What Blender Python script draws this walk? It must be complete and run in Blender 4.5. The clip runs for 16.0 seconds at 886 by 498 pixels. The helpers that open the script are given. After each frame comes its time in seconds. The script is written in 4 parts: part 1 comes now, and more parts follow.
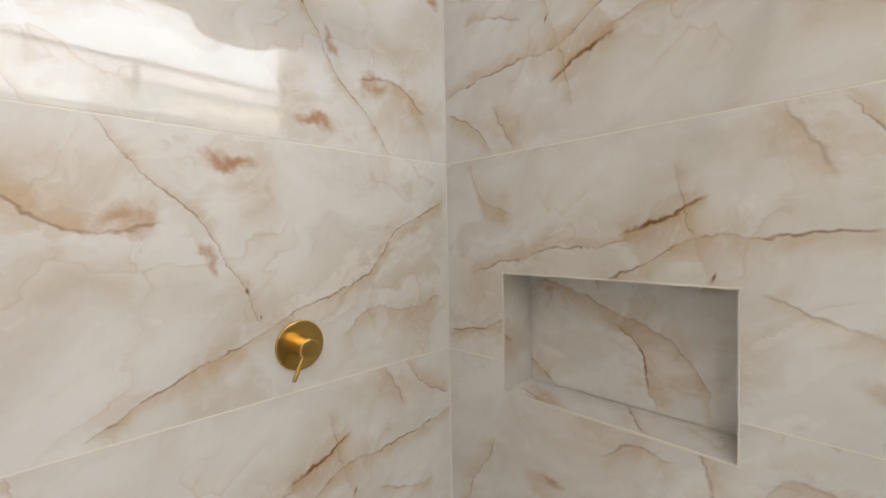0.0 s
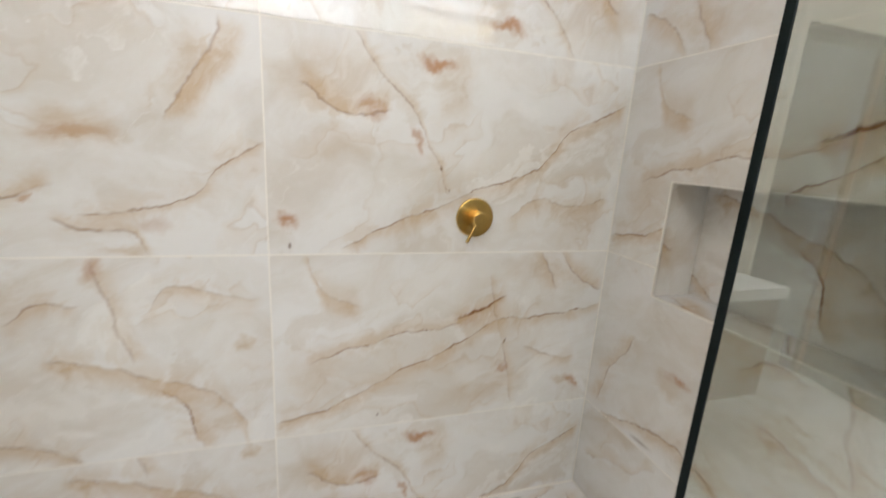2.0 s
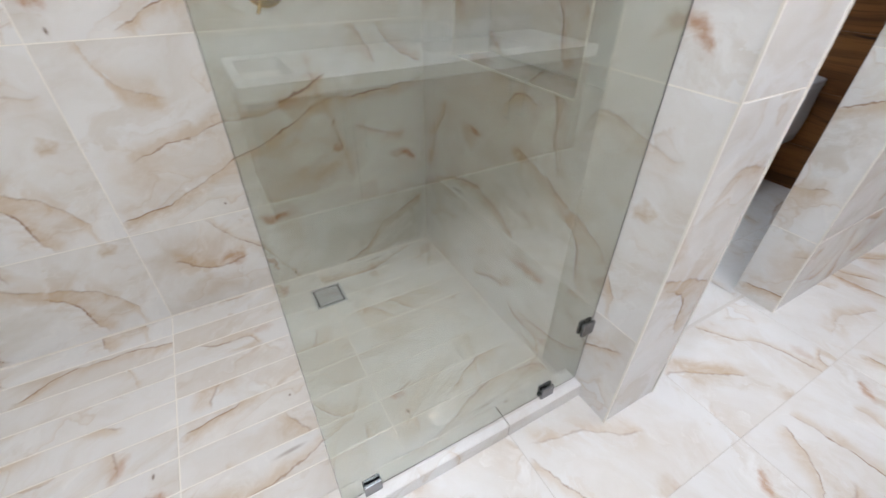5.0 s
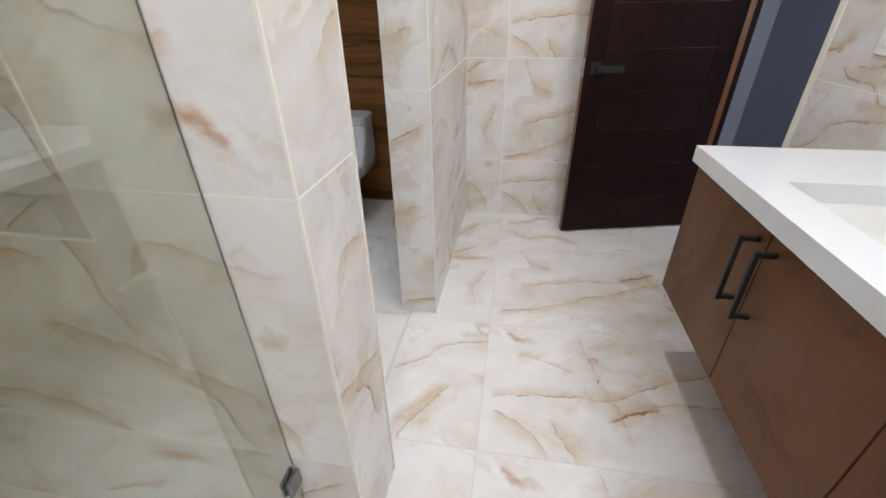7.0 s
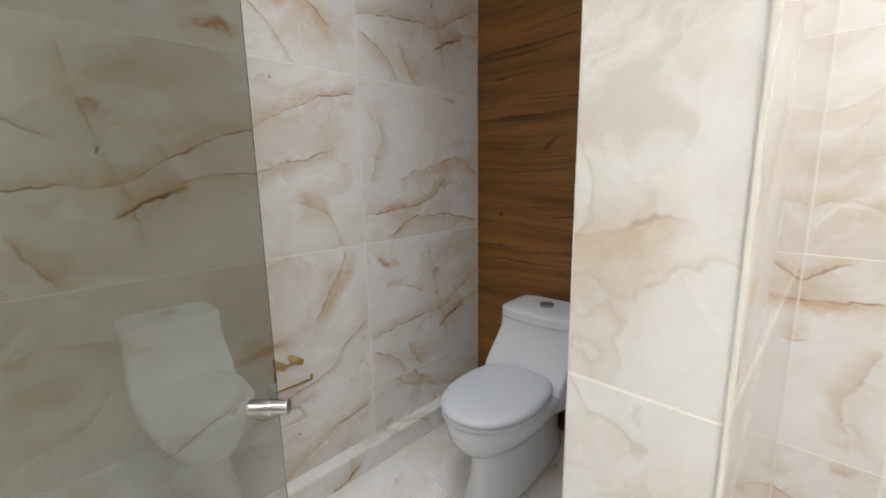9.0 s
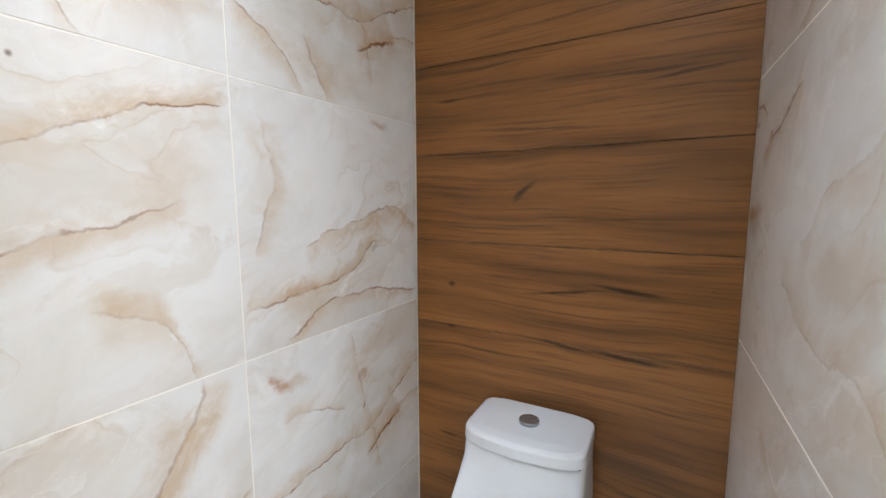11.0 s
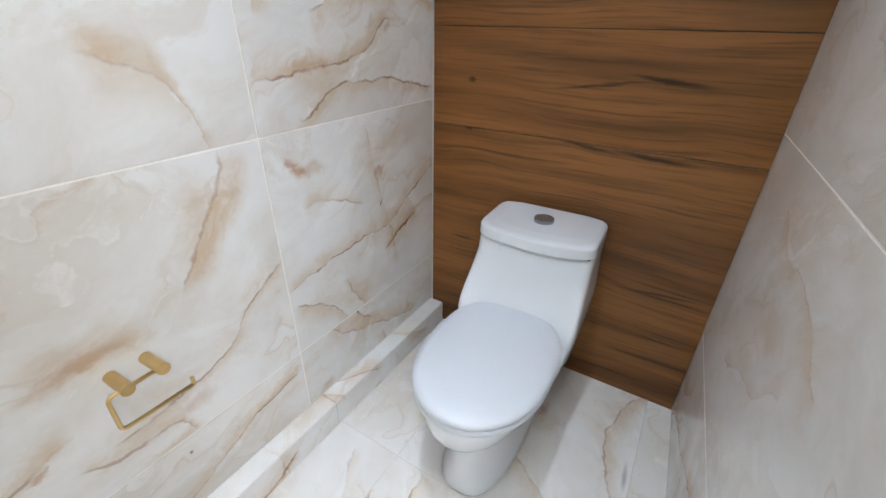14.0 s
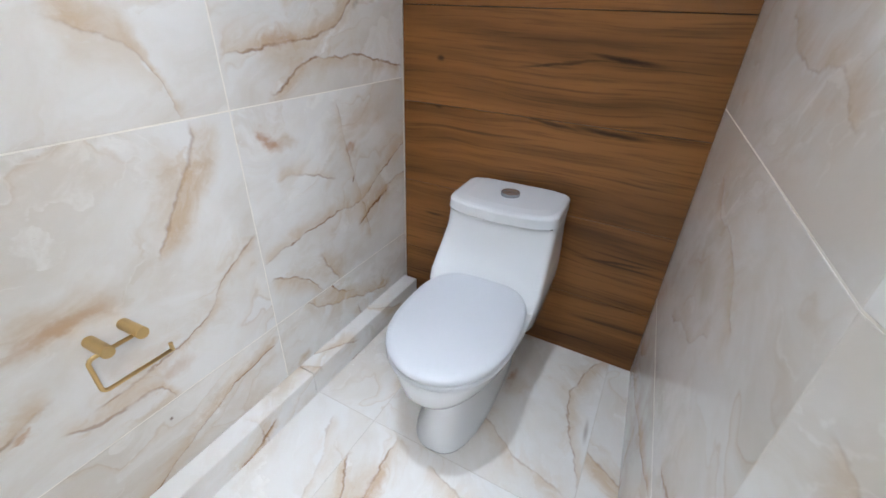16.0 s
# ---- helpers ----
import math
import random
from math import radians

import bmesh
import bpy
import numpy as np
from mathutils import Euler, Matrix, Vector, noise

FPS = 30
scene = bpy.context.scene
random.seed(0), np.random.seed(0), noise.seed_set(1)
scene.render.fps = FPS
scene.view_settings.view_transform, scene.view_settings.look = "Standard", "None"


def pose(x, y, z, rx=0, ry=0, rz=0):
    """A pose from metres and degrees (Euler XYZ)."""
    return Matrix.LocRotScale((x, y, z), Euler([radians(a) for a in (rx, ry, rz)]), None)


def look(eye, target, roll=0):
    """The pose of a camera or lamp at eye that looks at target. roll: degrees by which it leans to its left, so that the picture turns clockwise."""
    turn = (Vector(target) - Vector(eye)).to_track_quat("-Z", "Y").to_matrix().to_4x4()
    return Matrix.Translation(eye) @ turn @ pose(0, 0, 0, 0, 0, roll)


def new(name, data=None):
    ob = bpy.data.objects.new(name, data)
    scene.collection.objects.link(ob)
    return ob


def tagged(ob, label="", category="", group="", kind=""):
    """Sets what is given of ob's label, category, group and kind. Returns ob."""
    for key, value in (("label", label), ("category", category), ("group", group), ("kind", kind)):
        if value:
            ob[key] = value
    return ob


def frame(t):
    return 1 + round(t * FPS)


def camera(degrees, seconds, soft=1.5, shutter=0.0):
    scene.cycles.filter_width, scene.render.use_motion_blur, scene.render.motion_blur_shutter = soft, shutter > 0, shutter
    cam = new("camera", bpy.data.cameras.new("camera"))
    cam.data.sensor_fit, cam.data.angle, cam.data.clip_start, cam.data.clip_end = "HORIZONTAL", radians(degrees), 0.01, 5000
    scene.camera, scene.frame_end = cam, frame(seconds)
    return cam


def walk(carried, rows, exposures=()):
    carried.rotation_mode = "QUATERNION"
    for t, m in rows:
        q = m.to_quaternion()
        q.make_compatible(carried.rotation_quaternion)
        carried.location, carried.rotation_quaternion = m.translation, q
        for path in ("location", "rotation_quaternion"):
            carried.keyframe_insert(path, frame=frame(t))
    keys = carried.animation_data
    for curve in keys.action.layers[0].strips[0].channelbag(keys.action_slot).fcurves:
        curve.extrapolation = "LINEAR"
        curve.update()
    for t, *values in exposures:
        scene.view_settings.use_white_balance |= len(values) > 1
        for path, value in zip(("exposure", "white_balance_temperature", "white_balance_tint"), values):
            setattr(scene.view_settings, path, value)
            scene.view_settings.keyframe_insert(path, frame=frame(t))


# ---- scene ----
cam = camera(94.3, 16.0, shutter=0.2)
EXPOSURES = [(0, -0.68, 6350, 12), (0.5, -0.78, 6320, 12), (1.0, -0.84, 6300, 12), (1.5, -0.80, 6250, 11), (2.0, -0.50, 6130, 11), (2.5, -0.34, 6000, 11), (3.0, -0.52, 5850, 11), (5.5, -0.57, 5850, 13), (7, -0.62, 6100, 12), (8.0, -0.5, 6100, 11), (8.5, -0.26, 6200, 10), (9.0, -0.20, 6350, 10), (9.5, 0.15, 6350, 10), (10, 0.58, 6100, 10), (12.5, 0.66, 5950, 9), (14, 0.55, 5850, 9), (16, 0.53, 5800, 10)]
PATH = [
    (0, (0.177, 0.327, 1.395), (1.572, 1.759, 1.324), -1.1),
    (0.5, (0.177, 0.315, 1.475), (1.58, 1.732, 1.631), -1.5),
    (1, (0.158, 0.274, 1.507), (1.518, 1.714, 1.787), -1.5),
    (1.5, (0.143, 0.207, 1.432), (1.219, 1.89, 1.517), 0.9),
    (2, (0.147, 0.084, 1.318), (0.728, 1.942, 0.863), 3.5),
    (2.3, (0.13, -0.008, 1.281), (0.402, 1.777, 0.421), 2.2),
    (2.5, (0.093, -0.052, 1.238), (0.248, 1.621, 0.152), 1.8),
    (2.6, (0.068, -0.105, 1.236), (0.194, 1.512, 0.066), 2.6),
    (3, (0.033, -0.176, 1.192), (0.1, 1.262, -0.196), 1.9),
    (3.2, (0.02, -0.211, 1.175), (0.107, 1.215, -0.224), 2.5),
    (5.3, (0.433, -0.251, 1.222), (1.428, 1.046, 0.069), -0.9),
    (5.5, (0.45, -0.234, 1.228), (1.578, 0.951, 0.078), -1.4),
    (6, (0.51, -0.183, 1.249), (1.932, 0.659, 0.123), -1.6),
    (6.3, (0.533, -0.15, 1.243), (2.071, 0.473, 0.128), -1.7),
    (6.5, (0.56, -0.158, 1.236), (2.154, 0.327, 0.129), -1.2),
    (7, (0.709, -0.168, 1.224), (2.407, 0.135, 0.211), -1.0),
    (7.5, (0.951, -0.181, 1.253), (2.733, 0.244, 0.452), -2.0),
    (8, (1.205, -0.127, 1.246), (2.992, 0.513, 0.617), -2.0),
    (8.5, (1.428, -0.034, 1.25), (3.096, 0.928, 0.715), -1.7),
    (9, (1.743, 0.08, 1.214), (3.162, 1.443, 0.857), -0.9),
    (9.2, (1.822, 0.123, 1.265), (3.134, 1.594, 0.924), -0.5),
    (9.5, (1.89, 0.222, 1.272), (3.198, 1.705, 0.973), -0.8),
    (10.1, (2.042, 0.451, 1.317), (3.555, 1.728, 1.035), -0.1),
    (12.3, (2.171, 0.607, 1.3), (3.969, 1.431, 1.001), -1.2),
    (12.5, (2.167, 0.596, 1.266), (3.916, 1.449, 0.803), -1.7),
    (13, (2.158, 0.608, 1.21), (3.823, 1.439, 0.476), -1.7),
    (13.5, (2.15, 0.609, 1.188), (3.73, 1.458, 0.302), -0.8),
    (14, (2.139, 0.612, 1.17), (3.642, 1.519, 0.212), 1.1),
    (14.5, (2.102, 0.628, 1.153), (3.552, 1.598, 0.173), 2.9),
    (15, (2.095, 0.627, 1.158), (3.538, 1.618, 0.19), 3.5),
    (15.5, (2.084, 0.612, 1.162), (3.567, 1.559, 0.211), 2.9),
    (16, (2.087, 0.561, 1.153), (3.624, 1.356, 0.15), 2.1),
]
walk(cam, [(t, look(eye, target, roll)) for t, eye, target, roll in PATH], EXPOSURES)


# ---- light ----
world = bpy.data.worlds.new("sky")
scene.world = world
world.use_nodes = True
wn = world.node_tree.nodes
sky = wn.new("ShaderNodeTexSky")
sky.sky_type = "NISHITA"
sky.sun_disc = False
sky.sun_elevation, sky.sun_rotation = radians(60), radians(200)
world.node_tree.links.new(sky.outputs["Color"], wn["Background"].inputs["Color"])
wn["Background"].inputs["Strength"].default_value = 0.1

CEIL = 2.72
SKY_X0, SKY_X1, SKY_Y0, SKY_Y1, SKY_Z = -1.25, 1.77, -1.27, -0.42, 3.30


def area_lamp(name, m, sx, sy, watts, colour, shape="RECTANGLE", spread=180):
    data = bpy.data.lights.new(name, "AREA")
    data.shape, data.size, data.size_y, data.energy, data.color = shape, sx, sy, watts, colour
    data.spread = radians(spread)
    ob = new(name, data)
    ob.matrix_world = m
    return ob


area_lamp("skylight_daylight", pose((SKY_X0 + SKY_X1) / 2, (SKY_Y0 + SKY_Y1) / 2, SKY_Z - 0.06),
          SKY_X1 - SKY_X0 - 0.16, SKY_Y1 - SKY_Y0 - 0.14, 48, (0.88, 0.95, 1.0))
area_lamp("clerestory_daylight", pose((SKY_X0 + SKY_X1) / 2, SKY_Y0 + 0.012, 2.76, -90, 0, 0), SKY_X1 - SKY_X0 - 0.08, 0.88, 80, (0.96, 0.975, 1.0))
# unseen panel added above the toilet room for soft fill light
FILL_X0, FILL_X1, FILL_Y0, FILL_Y1 = 1.55, 2.65, 0.42, 0.68
area_lamp("toilet_fill_light", pose((FILL_X0 + FILL_X1) / 2, (FILL_Y0 + FILL_Y1) / 2, SKY_Z - 0.06),
          FILL_X1 - FILL_X0 - 0.14, FILL_Y1 - FILL_Y0 - 0.08, 7, (0.93, 0.965, 1.0))
DOWNLIGHTS = [(-0.02, -0.06, 11, (1.0, 0.88, 0.76)), (2.28, -0.2, 18, (1.0, 0.94, 0.87)), (2.45, 0.96, 3.4, (0.92, 0.96, 1.0))]
for dx, dy, watts, tone in DOWNLIGHTS:
    area_lamp("downlight_beam", pose(dx, dy, CEIL - 0.012), 0.085, 0.085, watts, tone, "DISK", 75 if dy > 0.5 else 160)
# out-of-view fill panel added to brighten the next room
area_lamp("hall_fill_light", pose(1.215, -2.5, 1.55, 0, -90, 0), 1.1, 1.0, 19, (0.86, 0.93, 1.0))


# ---- materials ----
def material(name):
    m = bpy.data.materials.new(name)
    m.use_nodes = True
    nt = m.node_tree
    return m, nt, nt.nodes["Principled BSDF"]


def node(nt, kind, **values):
    n = nt.nodes.new(kind)
    for key, value in values.items():
        setattr(n, key, value)
    return n


def put(nt, sock, value):
    if hasattr(value, "is_output"):
        nt.links.new(value, sock)
    else:
        sock.default_value = value


def calc(nt, op, a, b=0.0, c=0.0):
    n = node(nt, "ShaderNodeMath", operation=op)
    for s, v in zip(n.inputs, (a, b, c)):
        put(nt, s, v)
    return n.outputs[0]


def vec(nt, op, a, b):
    n = node(nt, "ShaderNodeVectorMath", operation=op)
    put(nt, n.inputs[0], a)
    put(nt, n.inputs[1], b)
    return n.outputs[0]


def ramp(nt, value, a, b, c=0.0, d=1.0):
    n = node(nt, "ShaderNodeMapRange", interpolation_type="SMOOTHSTEP")
    for s, v in zip(n.inputs, (value, a, b, c, d)):
        put(nt, s, v)
    return n.outputs[0]


def noise_tex(nt, vector, scale, detail=4.0, rough=0.5, distortion=0.0, colour=False):
    n = node(nt, "ShaderNodeTexNoise")
    put(nt, n.inputs["Vector"], vector)
    n.inputs["Scale"].default_value = scale
    n.inputs["Detail"].default_value = detail
    n.inputs["Roughness"].default_value = rough
    n.inputs["Distortion"].default_value = distortion
    return n.outputs["Color" if colour else "Fac"]


def blend(nt, fac, a, b, mode="MIX"):
    n = node(nt, "ShaderNodeMix", data_type="RGBA", blend_type=mode)
    put(nt, n.inputs["Factor"], fac)
    put(nt, n.inputs["A"], a)
    put(nt, n.inputs["B"], b)
    return n.outputs["Result"]


def rgb(r, g, b):
    return (r, g, b, 1.0)


def bump(nt, bsdf, height, strength, distance):
    n = node(nt, "ShaderNodeBump")
    n.inputs["Strength"].default_value = strength
    n.inputs["Distance"].default_value = distance
    put(nt, n.inputs["Height"], height)
    nt.links.new(n.outputs[0], bsdf.inputs["Normal"])


def float_curve(nt, value, pts):
    """A smooth line through the points (x, y), both within about 0.65 of zero."""
    n = node(nt, "ShaderNodeFloatCurve")
    line = n.mapping.curves[0]
    norm = [((x + 0.7) / 1.4, (y + 0.7) / 1.4) for x, y in sorted(pts)]
    line.points[0].location = (0.0, norm[0][1])
    line.points[1].location = (1.0, norm[-1][1])
    for x, y in norm:
        line.points.new(x, y)
    n.mapping.update()
    put(nt, n.inputs["Value"], calc(nt, "MULTIPLY_ADD", value, 1 / 1.4, 0.5))
    return calc(nt, "MULTIPLY_ADD", n.outputs[0], 1.4, -0.7)


def marble(name, seed, veins, stains, base, cloud, rough=0.007, strength=1.0, cut=False):
    """One printed design of polished onyx-look porcelain: clouded cream body, pale shards, rust-brown veins.
    veins: (points, width, darkness, bleed to one side, bleed strength, runs upright); stains: (x, y, half sizes, turn, tone, strength)."""
    m, nt, bsdf = material(name)
    co = node(nt, "ShaderNodeTexCoord").outputs["Object" if cut else "UV"]
    if cut:
        # slabs cut from the same faces, laid lengthwise
        sep = node(nt, "ShaderNodeSeparateXYZ")
        put(nt, sep.inputs[0], co)
        strip = node(nt, "ShaderNodeCombineXYZ")
        put(nt, strip.inputs[0], calc(nt, "WRAP", sep.outputs[0], 0.6, -0.6))
        put(nt, strip.inputs[1], calc(nt, "WRAP", calc(nt, "ADD", sep.outputs[1], sep.outputs[2]), 0.32, -0.32))
        co = strip.outputs[0]
    p = vec(nt, "ADD", co, (seed * 7.3, seed * 3.1, seed * 1.7))
    fine = vec(nt, "SUBTRACT", noise_tex(nt, p, 9.0, 4, 0.62, 0, True), (0.5, 0.5, 0.5))
    wide = vec(nt, "SUBTRACT", noise_tex(nt, p, 2.2, 3, 0.5, 0, True), (0.5, 0.5, 0.5))
    turned = node(nt, "ShaderNodeMapping", vector_type="POINT")
    turned.inputs["Rotation"].default_value = (0, 0, radians(-24))
    put(nt, turned.inputs["Vector"], p)
    st = vec(nt, "MULTIPLY", turned.outputs[0], (0.75, 1.6, 1.0))
    q = vec(nt, "ADD", vec(nt, "ADD", st, vec(nt, "MULTIPLY", wide, (0.7, 0.7, 0.7))), vec(nt, "MULTIPLY", fine, (0.09, 0.09, 0.09)))
    # soft clouds at two sizes, and broken translucent shards
    clouds = ramp(nt, noise_tex(nt, q, 2.0, 6, 0.6), 0.40, 0.68)
    mottle = noise_tex(nt, q, 7.0, 7, 0.68)
    body = blend(nt, clouds, base, cloud)
    body = blend(nt, ramp(nt, mottle, 0.55, 0.78, 0.0, 0.35), body, rgb(cloud[0] * 0.93, cloud[1] * 0.90, cloud[2] * 0.86))
    vo = node(nt, "ShaderNodeTexVoronoi", feature="F1")
    put(nt, vo.inputs["Vector"], vec(nt, "ADD", q, vec(nt, "MULTIPLY", fine, (0.12, 0.12, 0.12))))
    vo.inputs["Scale"].default_value = 4.2
    tone = node(nt, "ShaderNodeSeparateColor")
    put(nt, tone.inputs[0], vo.outputs["Color"])
    body = blend(nt, calc(nt, "MULTIPLY", ramp(nt, tone.outputs[0], 0.70, 0.95), ramp(nt, mottle, 0.58, 0.42, 0.0, 0.6)), body, rgb(0.82, 0.81, 0.79))
    body = blend(nt, calc(nt, "MULTIPLY", ramp(nt, tone.outputs[1], 0.72, 0.92), ramp(nt, mottle, 0.45, 0.6, 0.0, 0.36)), body, rgb(0.59, 0.53, 0.455))
    body = blend(nt, ramp(nt, noise_tex(nt, q, 3.3, 7, 0.68), 0.53, 0.60, 0.0, 0.17), body, rgb(0.61, 0.56, 0.49))
    # faint wandering veinlets all over
    n5 = calc(nt, "SUBTRACT", noise_tex(nt, vec(nt, "ADD", q, (7.0, 2.0, 0.0)), 2.6, 3, 0.5), 0.5)
    gate5 = ramp(nt, noise_tex(nt, vec(nt, "ADD", p, (4.0, 9.0, 0.0)), 2.6, 2, 0.5), 0.46, 0.62)
    thin = calc(nt, "MULTIPLY", ramp(nt, calc(nt, "ABSOLUTE", n5), 0.012, 0.0), gate5)
    bleed5 = calc(nt, "MULTIPLY", calc(nt, "MULTIPLY", ramp(nt, n5, 0.07, 0.0), ramp(nt, n5, -0.004, 0.003)), gate5)
    col = blend(nt, calc(nt, "MULTIPLY", bleed5, 0.20 * strength), body, rgb(0.58, 0.45, 0.31))
    col = blend(nt, calc(nt, "MULTIPLY", thin, 0.22 * strength), col, rgb(0.43, 0.29, 0.17))
    n6 = calc(nt, "ABSOLUTE", calc(nt, "SUBTRACT", noise_tex(nt, vec(nt, "ADD", q, (1.0, 4.0, 2.0)), 4.0, 3, 0.5), 0.5))
    col = blend(nt, calc(nt, "MULTIPLY", ramp(nt, n6, 0.010, 0.0), ramp(nt, mottle, 0.48, 0.6, 0.0, 0.28)), col, rgb(0.85, 0.84, 0.82))
    # the design's own stains: tone 0 rust, 1 tan, 2 near-black speck, 3 white
    tones = (rgb(0.40, 0.175, 0.050), rgb(0.52, 0.40, 0.27), rgb(0.13, 0.07, 0.04), rgb(0.84, 0.83, 0.81))
    wob = vec(nt, "ADD", vec(nt, "MULTIPLY", fine, (0.13, 0.13, 0.0)), vec(nt, "MULTIPLY", wide, (0.06, 0.06, 0.0)))
    loose = vec(nt, "ADD", co, wob)
    for x, y, rx, ry, turn, kind, amount in stains:
        mp = node(nt, "ShaderNodeMapping", vector_type="TEXTURE")
        mp.inputs["Location"].default_value = (x, y, 0)
        mp.inputs["Rotation"].default_value = (0, 0, radians(turn))
        mp.inputs["Scale"].default_value = (rx, ry, 1)
        put(nt, mp.inputs["Vector"], co if kind == 2 else loose)
        d = node(nt, "ShaderNodeVectorMath", operation="LENGTH")
        put(nt, d.inputs[0], mp.outputs[0])
        fall = ramp(nt, d.outputs["Value"], 1.3, 0.15 if kind != 3 else 0.5, 0.0, min(1.0, amount * 1.25) * (strength if kind != 3 else 0.45))
        if kind != 2:
            fall = calc(nt, "MULTIPLY", fall, ramp(nt, mottle, 0.30, 0.58, 0.45, 1.0))
        col = blend(nt, fall, col, tones[kind])
    # the design's own veins, crisp on one side and bleeding off on the other
    wv = node(nt, "ShaderNodeSeparateXYZ")
    put(nt, wv.inputs[0], vec(nt, "ADD", co, vec(nt, "MULTIPLY", fine, (0.06, 0.06, 0.0))))
    patch = noise_tex(nt, vec(nt, "MULTIPLY", q, (1.3, 1.0, 1.0)), 5.0, 6, 0.68)
    broken = ramp(nt, noise_tex(nt, p, 11.0, 4, 0.65), 0.38, 0.60, 0.22, 1.0)
    for pts, width, dark, bleed, soft, upright in veins:
        run, off = (wv.outputs[1], wv.outputs[0]) if upright else (wv.outputs[0], wv.outputs[1])
        pts = [(y, x) for x, y in pts] if upright else pts
        lo, hi = min(a for a, _ in pts), max(a for a, _ in pts)
        s = calc(nt, "SUBTRACT", off, float_curve(nt, run, pts))
        ends = calc(nt, "MULTIPLY", ramp(nt, run, lo - 0.012, lo + 0.03), ramp(nt, run, hi + 0.012, hi - 0.03))
        edge = 0.003 if bleed > 0 else -0.003
        spill = calc(nt, "MULTIPLY", calc(nt, "MULTIPLY", ramp(nt, s, bleed * 1.2, 0.0), ramp(nt, s, -edge, edge)), ends)
        line = calc(nt, "MULTIPLY", calc(nt, "MULTIPLY", ramp(nt, calc(nt, "ABSOLUTE", s), width * 0.8, width * 0.05), ends), broken)
        spill = calc(nt, "MULTIPLY", spill, ramp(nt, mottle, 0.34, 0.6, 0.35, 1.0))
        aura = calc(nt, "MULTIPLY", calc(nt, "MULTIPLY", ramp(nt, calc(nt, "ABSOLUTE", s), 0.09, 0.0), ends), ramp(nt, patch, 0.47, 0.55))
        col = blend(nt, calc(nt, "MULTIPLY", aura, 0.75 * soft * strength), col, rgb(0.55, 0.42, 0.275))
        col = blend(nt, calc(nt, "MULTIPLY", spill, min(1.0, soft * 1.35) * strength), col, rgb(0.52, 0.355, 0.185))
        col = blend(nt, calc(nt, "MULTIPLY", line, min(1.0, dark * 1.2) * strength), col, rgb(0.22, 0.095, 0.030))
    put(nt, bsdf.inputs["Base Color"], col)
    put(nt, bsdf.inputs["Roughness"], ramp(nt, noise_tex(nt, co, 14, 3, 0.6), 0.3, 0.8, rough * 0.8, rough * 1.5))
    bsdf.inputs["IOR"].default_value = 1.52
    bump(nt, bsdf, noise_tex(nt, co, 3.0, 1, 0.5), 0.006, 0.004)
    return m


